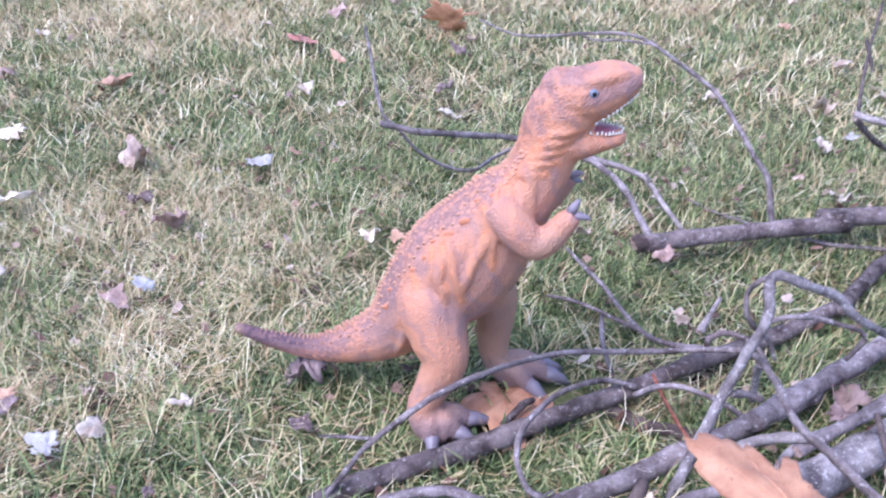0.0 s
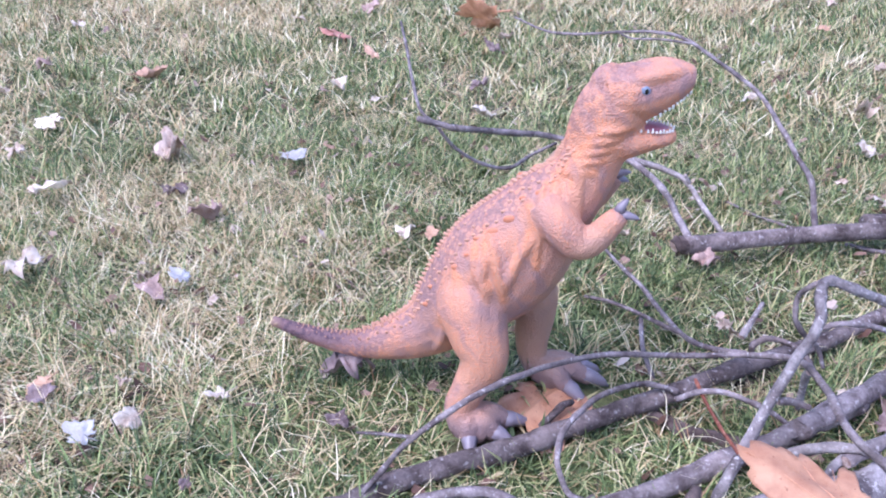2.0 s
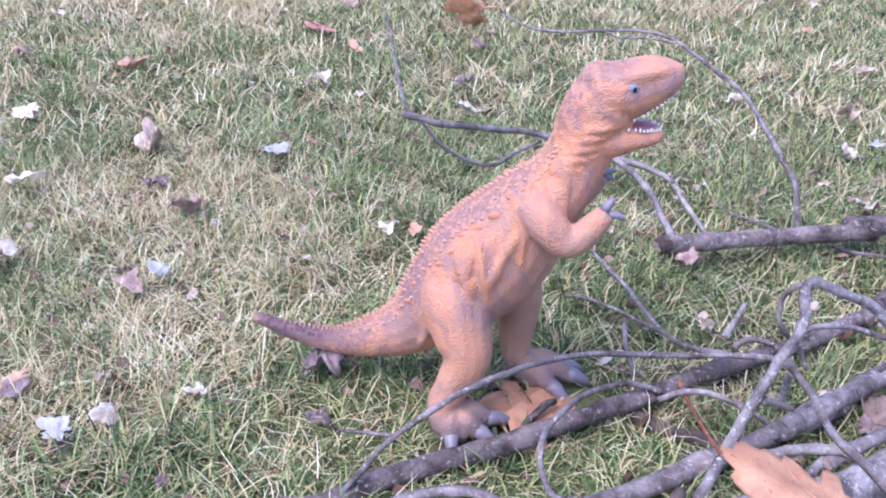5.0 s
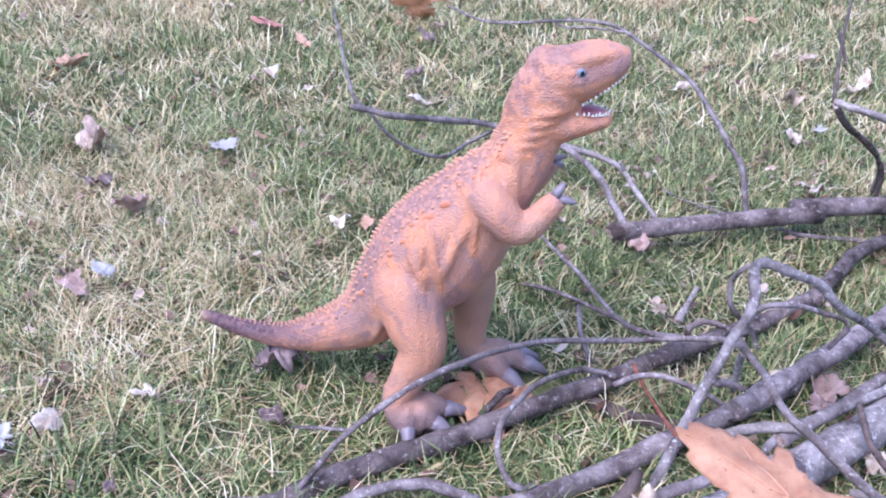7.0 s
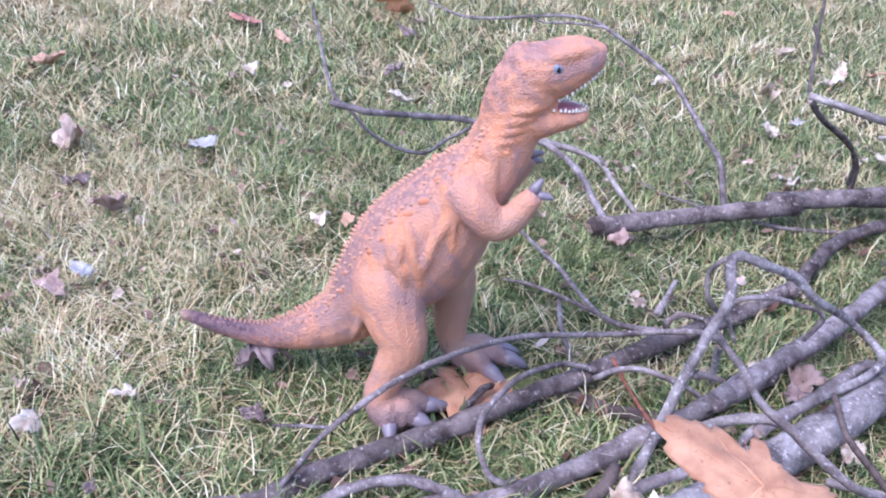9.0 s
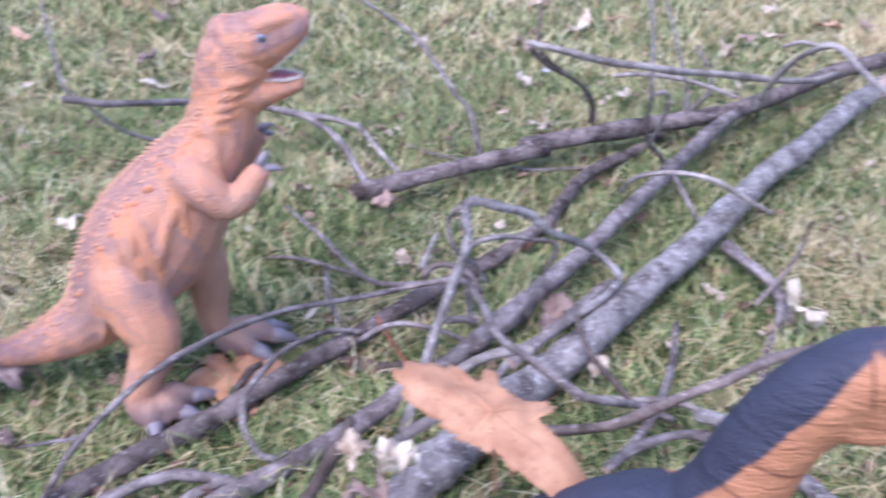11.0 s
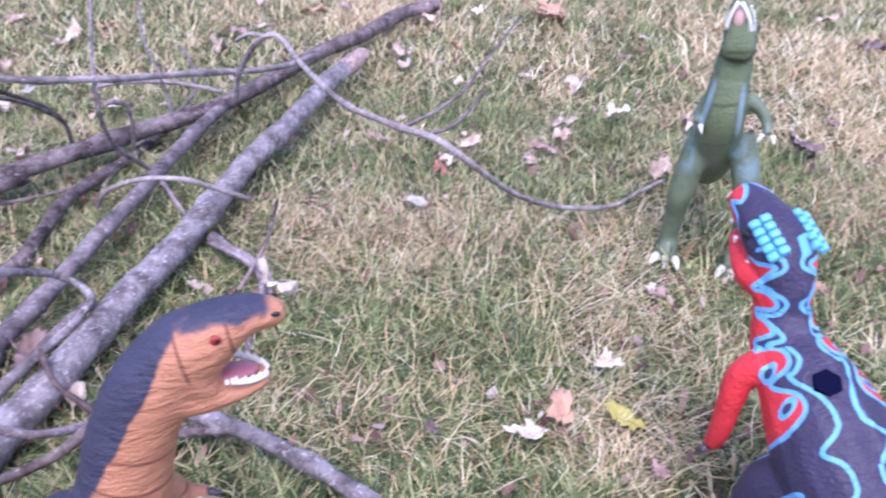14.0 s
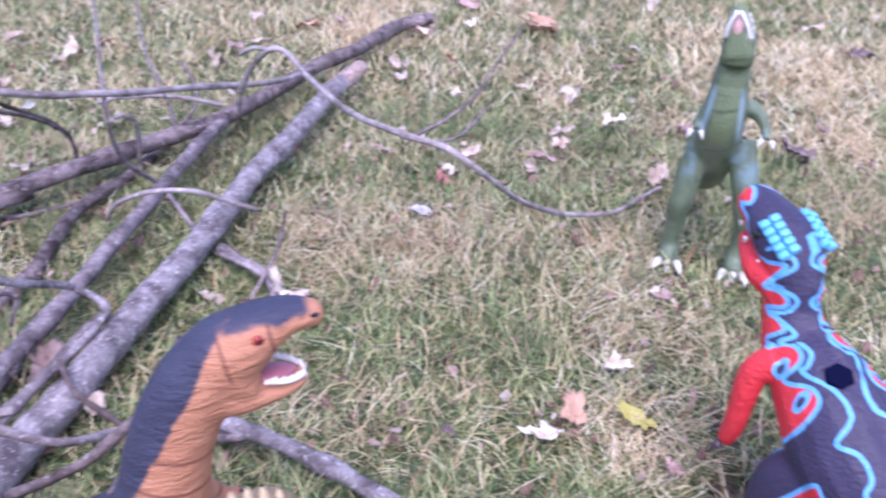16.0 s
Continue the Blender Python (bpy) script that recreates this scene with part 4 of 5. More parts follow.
fleck = calc(nt, "MULTIPLY", steps(nt, noise_tex(nt, 30, 3), 0.42, 0.66), calc(nt, "MULTIPLY", steps(nt, side, 0.018, 0.026), steps(nt, z, 0.10, 0.16)))
c = mix(nt, calc(nt, "MULTIPLY", calc(nt, "MULTIPLY", fleck, steps(nt, calc(nt, "ABSOLUTE", calc(nt, "SUBTRACT", z, 0.20)), 0.055, 0.03)), 0.55), c, (0.20, 0.31, 0.36))
streak = calc(nt, "ABSOLUTE", calc(nt, "SUBTRACT", side, calc(nt, "MULTIPLY_ADD", z, -0.10, 0.047)))
streak = calc(nt, "MULTIPLY", steps(nt, streak, 0.0045, 0.0015), calc(nt, "MULTIPLY", steps(nt, z, 0.215, 0.235), steps(nt, z, 0.305, 0.285)))
c = mix(nt, calc(nt, "MULTIPLY", streak, 0.6), c, (0.30, 0.42, 0.50))
panel = calc(nt, "MULTIPLY", steps(nt, side, 0.014, 0.008), calc(nt, "MULTIPLY", steps(nt, z, 0.225, 0.215), steps(nt, z, 0.13, 0.15)))
c = mix(nt, calc(nt, "MULTIPLY", panel, 0.6), c, (0.15, 0.155, 0.13))
throat = calc(nt, "MULTIPLY", steps(nt, calc(nt, "ABSOLUTE", calc(nt, "SUBTRACT", z, 0.329)), 0.006, 0.002), steps(nt, z, 0.30, 0.31))
c = mix(nt, calc(nt, "MULTIPLY", throat, 0.8), c, (0.02, 0.03, 0.018))
nt.links.new(c, b.inputs["Base Color"])

skin_brown, nt, b, cell = toy_paint("brown_plastic", 0.55, 300, 0.4, 0.6)
nt.links.new(mix(nt, noise_tex(nt, 50, 4), (0.16, 0.11, 0.06), (0.30, 0.21, 0.12)), b.inputs["Base Color"])


def plain(name, c, rough=0.4):
    m, nt, b = material(name, rough, 0.5)
    nt.links.new(mix(nt, noise_tex(nt, 150, 3), tuple(v * 0.85 for v in c), c), b.inputs["Base Color"])
    return m


claw_mauve = plain("mauve_claw", (0.24, 0.20, 0.24))
claw_white = plain("white_claw", (0.74, 0.72, 0.68))
claw_dark = plain("dark_claw", (0.07, 0.05, 0.06))
tooth_white = plain("tooth_white", (0.84, 0.80, 0.76), 0.35)
pale_pink = plain("pale_pink", (0.66, 0.40, 0.37), 0.45)
mouth_pink = plain("mouth_pink", (0.36, 0.12, 0.15), 0.45)
eye_blue = plain("eye_blue", (0.20, 0.23, 0.31), 0.4)
eye_red = plain("eye_red", (0.34, 0.03, 0.025), 0.2)
pupil = plain("pupil_black", (0.012, 0.012, 0.014), 0.15)
hole_black = material("dull_navy", 0.9, 0.03)[0]
hole_black.node_tree.nodes["Principled BSDF"].inputs["Base Color"].default_value = (0.004, 0.005, 0.022, 1)
welt_orange = plain("welt_orange", (0.60, 0.23, 0.13), 0.65)
spike_orange = plain("spike_orange", (0.52, 0.275, 0.19), 0.65)
crest_blue = plain("crest_blue", (0.13, 0.46, 0.74), 0.4)
peg_cream = plain("peg_cream", (0.62, 0.47, 0.28), 0.5)


def skin(parent, tubes, mat, voxel=0.004, smooth=5, name="body"):
    """One moulding: all tubes welded into one skin."""
    verts, faces = [], []
    for pts, radii, *up in tubes:
        per = 5
        path = spline(pts, per)
        rad = spline([(r if isinstance(r, tuple) else (r, r)) for r in radii], per)
        rad = [tuple(max(0.002, q) for q in r) for r in rad]
        v, f = rings(path, rad, 16, up=up[0] if up else (0, 0, 1))
        o = len(verts)
        verts += v
        faces += [tuple(i + o for i in q) for q in f]
    ob = mesh_of(name, verts, faces, mat, parent)
    rm = ob.modifiers.new("weld", "REMESH")
    rm.mode, rm.voxel_size, rm.use_smooth_shade = "VOXEL", voxel, True
    sm = ob.modifiers.new("soften", "SMOOTH")
    sm.factor, sm.iterations = 0.5, smooth
    return ob


def baked(ob):
    """Turns the welded skin into plain mesh; returns its points."""
    me = bpy.data.meshes.new_from_object(ob.evaluated_get(bpy.context.evaluated_depsgraph_get()))
    ob.modifiers.clear()
    ob.data = me
    co = np.zeros(len(me.vertices) * 3)
    me.vertices.foreach_get("co", co)
    return co.reshape(-1, 3)


def paint_layer(ob, name, values):
    ob.data.attributes.new(name, "FLOAT", "POINT").data.foreach_set("value", np.asarray(values, np.float32))


def cone(bm, base, tip, r, sides=8, flat=1.0):
    """A slightly curved claw, tooth or spike."""
    base, tip = Vector(base), Vector(tip)
    d = (tip - base)
    mid = base + d * 0.5 + Vector((0, 0, 0.12 * d.length * (1 if flat == 1.0 else 0)))
    path = [np.array(base), np.array(base.lerp(mid, 0.6)), np.array(mid.lerp(tip, 0.5)), np.array(tip)]
    v, f = rings(path, [r, r * 0.9, r * 0.55, r * 0.08], sides)
    bv = [bm.verts.new(p) for p in v]
    for q in f:
        bm.faces.new([bv[i] for i in q])


def claws(parent, pairs, mat, r, name="claw"):
    for base, tip in pairs:
        bm = bmesh.new()
        cone(bm, base, tip, r)
        part(name, bm, mat, parent)


def teeth(parent, a, c, b, count, length, r, half):
    """A row of teeth round a jaw from one corner over the tip to the other."""
    a, b = Vector(a), Vector(b)
    for i in range(count):
        f = i / (count - 1) * 2 - 1
        w = 1 - abs(f)
        p = a.lerp(b, w ** 0.75)
        p.y = math.copysign(half * (1 - w ** 2.2 * 0.75), f)
        k = length * (0.7 + 0.5 * ((i * 7) % 3) / 2)
        bm = bmesh.new()
        cone(bm, p, p + Vector(c) * k, r, 6, 0.5)
        part("tooth", bm, tooth_white, parent)


def ball(bm, at, r, squash=(1, 1, 1)):
    ret = bmesh.ops.create_uvsphere(bm, u_segments=14, v_segments=10, radius=r)
    for v in ret["verts"]:
        v.co = Vector(at) + Vector((v.co.x * squash[0], v.co.y * squash[1], v.co.z * squash[2]))


def eyes(parent, at, r, mat):
    for s in (-1, 1):
        bm = bmesh.new()
        ball(bm, (at[0], s * at[1], at[2]), r, (1, 0.5, 1))
        e = part("eye", bm, mat, parent)
        bm = bmesh.new()
        ball(bm, (at[0] + r * 0.15, s * (at[1] + r * 0.36), at[2]), r * 0.45, (1, 0.5, 1.3))
        part("pupil", bm, pupil, e)


def toy(name, at, heading, label):
    ob = new(name)
    ob.empty_display_size = 0.05
    ob.matrix_world = pose(*at, 0, 0, heading)
    return tagged(ob, label, "toy dinosaur", "toy dinosaurs")


def orange_toy():
    t = toy("toy_dinosaur", (0.08, 0.85, 0.0), 0, "large orange rubber toy dinosaur with mauve stripes and open mouth")
    spine = [(-0.258, 0, 0.090), (-0.205, 0, 0.072), (-0.155, 0, 0.066), (-0.100, 0, 0.082), (-0.065, 0, 0.103), (-0.034, 0, 0.141), (-0.003, 0, 0.178),
             (0.025, 0, 0.213), (0.052, 0, 0.251), (0.080, 0, 0.287), (0.094, 0, 0.317), (0.102, 0, 0.345), (0.113, 0, 0.370), (0.120, 0, 0.376)]
    rad = [0.006, 0.011, 0.0165, (0.027, 0.029), (0.036, 0.036), (0.050, 0.050), (0.056, 0.062), (0.055, 0.060), (0.047, 0.048), (0.036, 0.034), (0.030, 0.030), (0.029, 0.031), (0.030, 0.031), (0.022, 0.024)]
    head = [(0.100, 0, 0.378), (0.118, 0, 0.380), (0.135, 0, 0.3815), (0.155, 0, 0.390), (0.170, 0, 0.3945), (0.178, 0, 0.394)]
    hrad = [(0.026, 0.024), (0.030, 0.027), (0.0285, 0.026), (0.0235, 0.0215), (0.018, 0.0155), (0.012, 0.0105)]
    jaw = [(0.105, 0, 0.334), (0.123, 0, 0.3335), (0.142, 0, 0.336), (0.161, 0, 0.3385), (0.169, 0, 0.3395)]
    jrad = [(0.027, 0.0225), (0.026, 0.0190), (0.021, 0.0135), (0.015, 0.009), (0.008, 0.005)]
    near_leg = [(-0.020, -0.008, 0.182), (-0.022, -0.027, 0.160), (-0.014, -0.045, 0.128), (-0.006, -0.058, 0.098), (-0.020, -0.066, 0.066), (-0.030, -0.072, 0.044), (-0.020, -0.078, 0.024), (0.000, -0.080, 0.017)]
    lrad = [0.024, 0.037, 0.033, 0.026, 0.0195, 0.0170, 0.019, 0.013]
    far_rad = [0.024, 0.034, 0.029, 0.0235, 0.0195, 0.0170, 0.019, 0.013]
    far_leg = [(0.016, 0.008, 0.182), (0.024, 0.026, 0.160), (0.042, 0.034, 0.132), (0.046, 0.036, 0.098), (0.044, 0.034, 0.062), (0.049, 0.030, 0.038), (0.068, 0.024, 0.023), (0.087, 0.018, 0.017)]
    toes = []
    for tip, root in (((-0.017, -0.094, 0.015), (-0.022, -0.076, 0.034)), ((0.012, -0.083, 0.016), (-0.016, -0.074, 0.034)), ((0.024, -0.060, 0.017), (-0.014, -0.068, 0.034)),
                      ((0.116, 0.027, 0.017), (0.062, 0.028, 0.034)), ((0.092, 0.002, 0.017), (0.056, 0.022, 0.034)), ((0.108, 0.045, 0.017), (0.060, 0.034, 0.034))):
        toes.append(([root, tuple((np.array(root) + np.array(tip)) / 2 + np.array((0, 0, 0.006))), tip], [0.0125, 0.0125, 0.0085]))
    near_arm = [(0.050, -0.030, 0.272), (0.066, -0.046, 0.258), (0.082, -0.050, 0.243), (0.098, -0.048, 0.247), (0.114, -0.046, 0.266), (0.122, -0.045, 0.274)]
    far_arm = [(0.062, 0.030, 0.268), (0.082, 0.046, 0.244), (0.098, 0.050, 0.243), (0.114, 0.048, 0.262), (0.124, 0.046, 0.272)]
    knob = [(0.092, 0, 0.384), (0.102, 0, 0.3930), (0.116, 0, 0.3925)]
    nape = [(0.076, 0, 0.322), (0.084, 0, 0.350), (0.0925, 0, 0.372), (0.102, 0, 0.388)]
    brows = [([(0.122, s * 0.019, 0.397), (0.138, s * 0.019, 0.4005), (0.156, s * 0.0145, 0.404), (0.172, s * 0.008, 0.4025)], [0.005, 0.0068, 0.0064, 0.005]) for s in (-1, 1)]
    sp, rr = spline(spine, 9), spline([(r if isinstance(r, tuple) else (r, r)) for r in rad], 9)

    def on_flank(k, a, s, sink):
        """A point of the flank: station k of the spine, angle a from the back, side s."""
        k = min(max(k, 1), len(sp) - 2)
        d = Vector(sp[k + 1] - sp[k - 1]).normalized()
        nrm = Vector((-d.z, 0, d.x))
        return Vector(sp[k]) + nrm * rr[k][1] * math.cos(a) * sink + Vector((0, s * math.sin(a) * rr[k][0] * sink, 0))

    # forked ridges that run from the shoulder and back down over the ribs
    rng = random.Random(5)
    ribs = []
    for s in (-1, 1):
        for i in range(10):
            k = (0.37 + 0.039 * i) * (len(sp) - 1)
            a0, a1 = rng.uniform(0.62, 0.95), rng.uniform(1.75, 2.15)
            if i % 3 == 2:
                a0, a1 = a0 + 0.45, a1 - 0.1
            slope, bend = rng.uniform(3.5, 6.0), rng.uniform(0, 6)
            line = [tuple(on_flank(int(k + 4 - slope * 2.2 * f + 0.9 * math.sin(5 * f + bend)), a0 + (a1 - a0) * f, s, 0.985)) for f in (0, 0.17, 0.34, 0.5, 0.67, 0.84, 1)]
            ribs.append((line, [0.0014, 0.0038, 0.0048, 0.0044, 0.0048, 0.0036, 0.001], (0, 1, 0)))
            if i % 2:
                fork = [line[3]] + [tuple(on_flank(int(k + 1 + slope * 0.9 * f), a0 + (a1 - a0) * (0.5 - 0.42 * f), s, 0.985)) for f in (0.4, 0.7, 1)]
                ribs.append((fork, [0.0044, 0.0046, 0.0038, 0.001], (0, 1, 0)))
        # folds of the neck
        for i in range(5):
            k = (0.70 + 0.034 * i) * (len(sp) - 1)
            line = [tuple(on_flank(int(k + 7 * f), 0.55 + 0.26 * i * 0.5 + 1.1 * f, s, 0.99)) for f in (1, 0.66, 0.33, 0)]
            ribs.append((line, [0.001, 0.0038, 0.0038, 0.001], (0, 1, 0)))
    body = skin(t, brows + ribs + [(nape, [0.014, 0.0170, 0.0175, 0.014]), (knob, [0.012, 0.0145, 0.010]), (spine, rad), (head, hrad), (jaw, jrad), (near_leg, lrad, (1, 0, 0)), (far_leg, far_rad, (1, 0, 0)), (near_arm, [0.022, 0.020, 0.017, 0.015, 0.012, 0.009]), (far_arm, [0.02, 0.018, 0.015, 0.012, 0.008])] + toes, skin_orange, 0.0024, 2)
    co = baked(body)
    lines = np.array([q for pts, *_ in ribs for q in spline(pts, 4)])
    far = np.array([np.sqrt(((lines - c) ** 2).sum(1).min()) for c in co])
    paint_layer(body, "ridge", np.exp(-(far / 0.0040) ** 2))
    claws(t, [((-0.018, -0.088, 0.021), (-0.013, -0.118, 0.008)), ((0.007, -0.081, 0.022), (0.036, -0.094, 0.009)), ((0.018, -0.062, 0.023), (0.049, -0.052, 0.010)),
              ((0.108, 0.027, 0.023), (0.138, 0.026, 0.009)), ((0.087, 0.005, 0.023), (0.112, -0.015, 0.009)), ((0.101, 0.043, 0.023), (0.130, 0.053, 0.009))], claw_mauve, 0.0098)
    claws(t, [((0.118, -0.046, 0.277), (0.127, -0.043, 0.290)), ((0.122, -0.045, 0.273), (0.139, -0.047, 0.270)), ((0.121, 0.046, 0.274), (0.137, 0.044, 0.279)), ((0.121, 0.046, 0.270), (0.136, 0.049, 0.266))], claw_mauve, 0.0052)
    eyes(t, (0.1325, 0.0262, 0.3900), 0.0044, eye_blue)
    teeth(t, (0.138, 0, 0.359), (0, 0, -1), (0.178, 0, 0.387), 23, 0.0036, 0.0014, 0.019)
    teeth(t, (0.134, 0, 0.347), (0, 0, 1), (0.167, 0, 0.3445), 19, 0.0038, 0.0014, 0.017)
    bm = bmesh.new()
    ball(bm, (0.138, 0, 0.3455), 0.019, (1.3, 0.7, 0.28))
    part("tongue", bm, mouth_pink, t)
    # rows of knobs along the back
    for i in range(5, len(sp) - 26):
        d = Vector(sp[i + 1] - sp[i - 1]).normalized()
        nrm = Vector((-d.z, 0, d.x))
        for row in (-0.62, -0.33, 0.0, 0.33, 0.62):
            if row in (0.0,) or (i + int(row * 10)) % 2:
                wild = 0.0 if row == 0.0 else rng.uniform(-0.13, 0.13)
                s, c_ = math.sin(row + wild), math.cos(row + wild)
                p = Vector(sp[i]) + nrm * rr[i][1] * c_ * 0.97 + Vector((0, s * rr[i][0], 0))
                o = (nrm * c_ + Vector((0, s, 0)))
                k = (0.0062 if abs(row) < 0.1 else 0.0036) * rng.uniform(0.7, 1.2) * min(1, rr[i][1] / 0.02)
                bm = bmesh.new()
                cone(bm, p - o * 0.002, p + o * k - d * 0.002, (0.0032 if row == 0.0 else 0.0024) * min(1, rr[i][1] / 0.025), 6, 0.5)
                part("spike", bm, spike_orange, t)
    # the oval knobs beside the backbone
    for s in (-1, 1):
        for i in range(13):
            k = int((0.36 + 0.033 * i) * (len(sp) - 1))
            q = on_flank(k, rng.uniform(0.55, 1.05), s, 0.98)
            bm = bmesh.new()
            ball(bm, q, 0.0044 * rng.uniform(0.6, 1.1), (1.5, 0.5, 1.0))
            part("knob", bm, welt_orange, t)
    return t


def black_toy():
    t = toy("toy_dinosaur", (0.5, 0.39, 0.0), -25, "rubber toy dinosaur with black back and orange throat, mouth open")
    spine = [(-0.330, 0, 0.050), (-0.250, 0, 0.070), (-0.185, 0, 0.100), (-0.120, 0, 0.130), (-0.075, 0, 0.148), (-0.042, 0, 0.172), (-0.030, 0, 0.208), (-0.021, 0, 0.246), (-0.009, 0, 0.278), (0.006, 0, 0.302), (0.024, 0, 0.315)]
    rad = [0.006, 0.016, 0.030, (0.042, 0.044), (0.047, 0.051), (0.040, 0.043), (0.031, 0.032), (0.027, 0.029), (0.025, 0.0275), (0.024, 0.0265), (0.02, 0.024)]
    head = [(0.008, 0, 0.308), (0.026, 0, 0.3195), (0.046, 0, 0.332), (0.062, 0, 0.3375), (0.075, 0, 0.3365), (0.083, 0, 0.3335)]
    hrad = [(0.0225, 0.0245), (0.0235, 0.0255), (0.0195, 0.0175), (0.0148, 0.0122), (0.0116, 0.0095), (0.008, 0.0065)]
    jaw = [(0.012, 0, 0.288), (0.030, 0, 0.284), (0.048, 0, 0.284), (0.064, 0, 0.287), (0.071, 0, 0.289)]
    jrad = [(0.021, 0.018), (0.0195, 0.0135), (0.016, 0.0085), (0.012, 0.006), (0.0075, 0.004)]
    cheek = [(0.010, 0, 0.315), (0.026, 0, 0.300), (0.036, 0, 0.290)]
    tubes = [(spine, rad), (head, hrad), (jaw, jrad), (cheek, [(0.024, 0.018), (0.0215, 0.014), (0.018, 0.009)])]
    for s in (-1, 1):
        tubes.append(([(-0.070, s * 0.030, 0.130), (-0.050, s * 0.048, 0.100), (-0.045, s * 0.055, 0.070), (-0.062, s * 0.058, 0.042), (-0.058, s * 0.060, 0.020), (-0.030, s * 0.062, 0.013), (-0.005, s * 0.064, 0.010)], [0.034, 0.034, 0.026, 0.019, 0.018, 0.015, 0.009], (1, 0, 0)))
        tubes.append(([(-0.012, s * 0.026, 0.178), (0.000, s * 0.034, 0.158), (0.012, s * 0.034, 0.152), (0.022, s * 0.033, 0.156)], [0.014, 0.012, 0.009, 0.007]))
    skin(t, tubes, skin_black, 0.0034, 3)
    for s in (-1, 1):
        claws(t, [((0.019, s * 0.033, 0.156), (0.031, s * 0.030, 0.155))], claw_dark, 0.004)
        claws(t, [((-0.010, s * (0.064 + k), 0.012), (0.012, s * (0.064 + 1.6 * k), 0.003)) for k in (-0.012, 0, 0.012)], claw_dark, 0.0055)
    eyes(t, (0.0405, 0.0198, 0.3352), 0.0034, eye_red)
    teeth(t, (0.044, 0, 0.2965), (0, 0, 1), (0.070, 0, 0.2905), 31, 0.0052, 0.0018, 0.0140)
    bm = bmesh.new()
    ball(bm, (0.046, 0, 0.2945), 0.016, (1.2, 0.6, 0.22))
    part("tongue", bm, mouth_pink, t)
    for s in (-1, 1):
        bm = bmesh.new()
        ball(bm, (0.0770, s * 0.0100, 0.3410), 0.0022, (1.4, 0.6, 0.8))
        part("nostril", bm, pupil, t)
    return t


# painted lines of the red toy: the way along the backbone in metres and the angle from it, for one side
BORDER = [(0.503, 0.15), (0.487, 0.44), (0.477, 0.98), (0.486, 1.35), (0.471, 1.46), (0.463, 1.56), (0.45, 1.64), (0.437, 1.56), (0.426, 1.17), (0.421, 0.51), (0.404, 1.33), (0.399, 0.79), (0.392, 0.53), (0.386, 0.71), (0.383, 1.44), (0.379, 1.43), (0.373, 0.97), (0.363, 0.71), (0.36, 0.97), (0.357, 1.42), (0.353, 1.43), (0.35, 1.1), (0.341, 0.59), (0.331, 0.48), (0.323, 0.62), (0.316, 1.14), (0.303, 0.67), (0.291, 0.57), (0.282, 0.73), (0.274, 1.15), (0.262, 2.4), (0.246, 2.75), (0.228, 2.6), (0.231, 1.22), (0.215, 1.09), (0.15, 0.85), (0.05, 0.75)]
NECK_LINE = [(0.432, 0.93), (0.431, 0.63), (0.427, 0.29), (0.418, 0.32), (0.407, 1.12), (0.398, 0.39), (0.39, 0.24), (0.381, 0.61), (0.379, 1.23)]
BACK_LINE = [(0.373, 0.92), (0.362, 0.5), (0.356, 0.45), (0.353, 0.92), (0.345, 0.49), (0.339, 0.37), (0.327, 0.28), (0.318, 0.49), (0.315, 0.65), (0.296, 0.31), (0.277, 0.19), (0.267, 0.31), (0.256, 0.57), (0.243, 0.29), (0.22, 0.23), (0.21, 0.41), (0.195, 0.25), (0.17, 0.15)]


def along_axis(co, axis):
    """For points: the way along an axis in the plane y = 0, the angle round it from the back, the distance from it."""
    best, way, ang, start = np.full(len(co), 9.0), np.zeros(len(co)), np.zeros(len(co)), 0.0
    for a, b in zip(axis, axis[1:]):
        d = b - a
        n = float(np.hypot(*d))
        q = co[:, [0, 2]] - a
        k = np.clip(q @ d / n ** 2, 0, 1)
        off = q - k[:, None] * d
        far = np.hypot(off[:, 0], off[:, 1])
        near_ = far < best
        best[near_], way[near_] = far[near_], (start + k * n)[near_]
        ang[near_] = np.arctan2(co[:, 1], off @ np.array((-d[1], d[0])) / n)[near_]
        start += n
    return way, ang, np.hypot(best, co[:, 1])


def line_distance(u, v, r, pts):
    """Distance over the skin to a line through the points, and whether a point lies on its back side."""
    pts = np.array(spline([(a, b, 0) for a, b in pts], 4))[:, :2]
    far, inside = np.full(len(u), 9.0), np.zeros(len(u), bool)
    for a, b in zip(pts, pts[1:]):
        du, dv = b[0] - a[0], (b[1] - a[1]) * r
        qu, qv = u - a[0], (v - a[1]) * r
        k = np.clip((qu * du + qv * dv) / (du * du + dv * dv + 1e-12), 0, 1)
        far = np.minimum(far, np.hypot(qu - k * du, qv - k * dv))
        cross = ((a[0] > u) != (b[0] > u))
        inside ^= cross & (v < a[1] + (b[1] - a[1]) * (u - a[0]) / (b[0] - a[0] + 1e-12))
    return far, inside


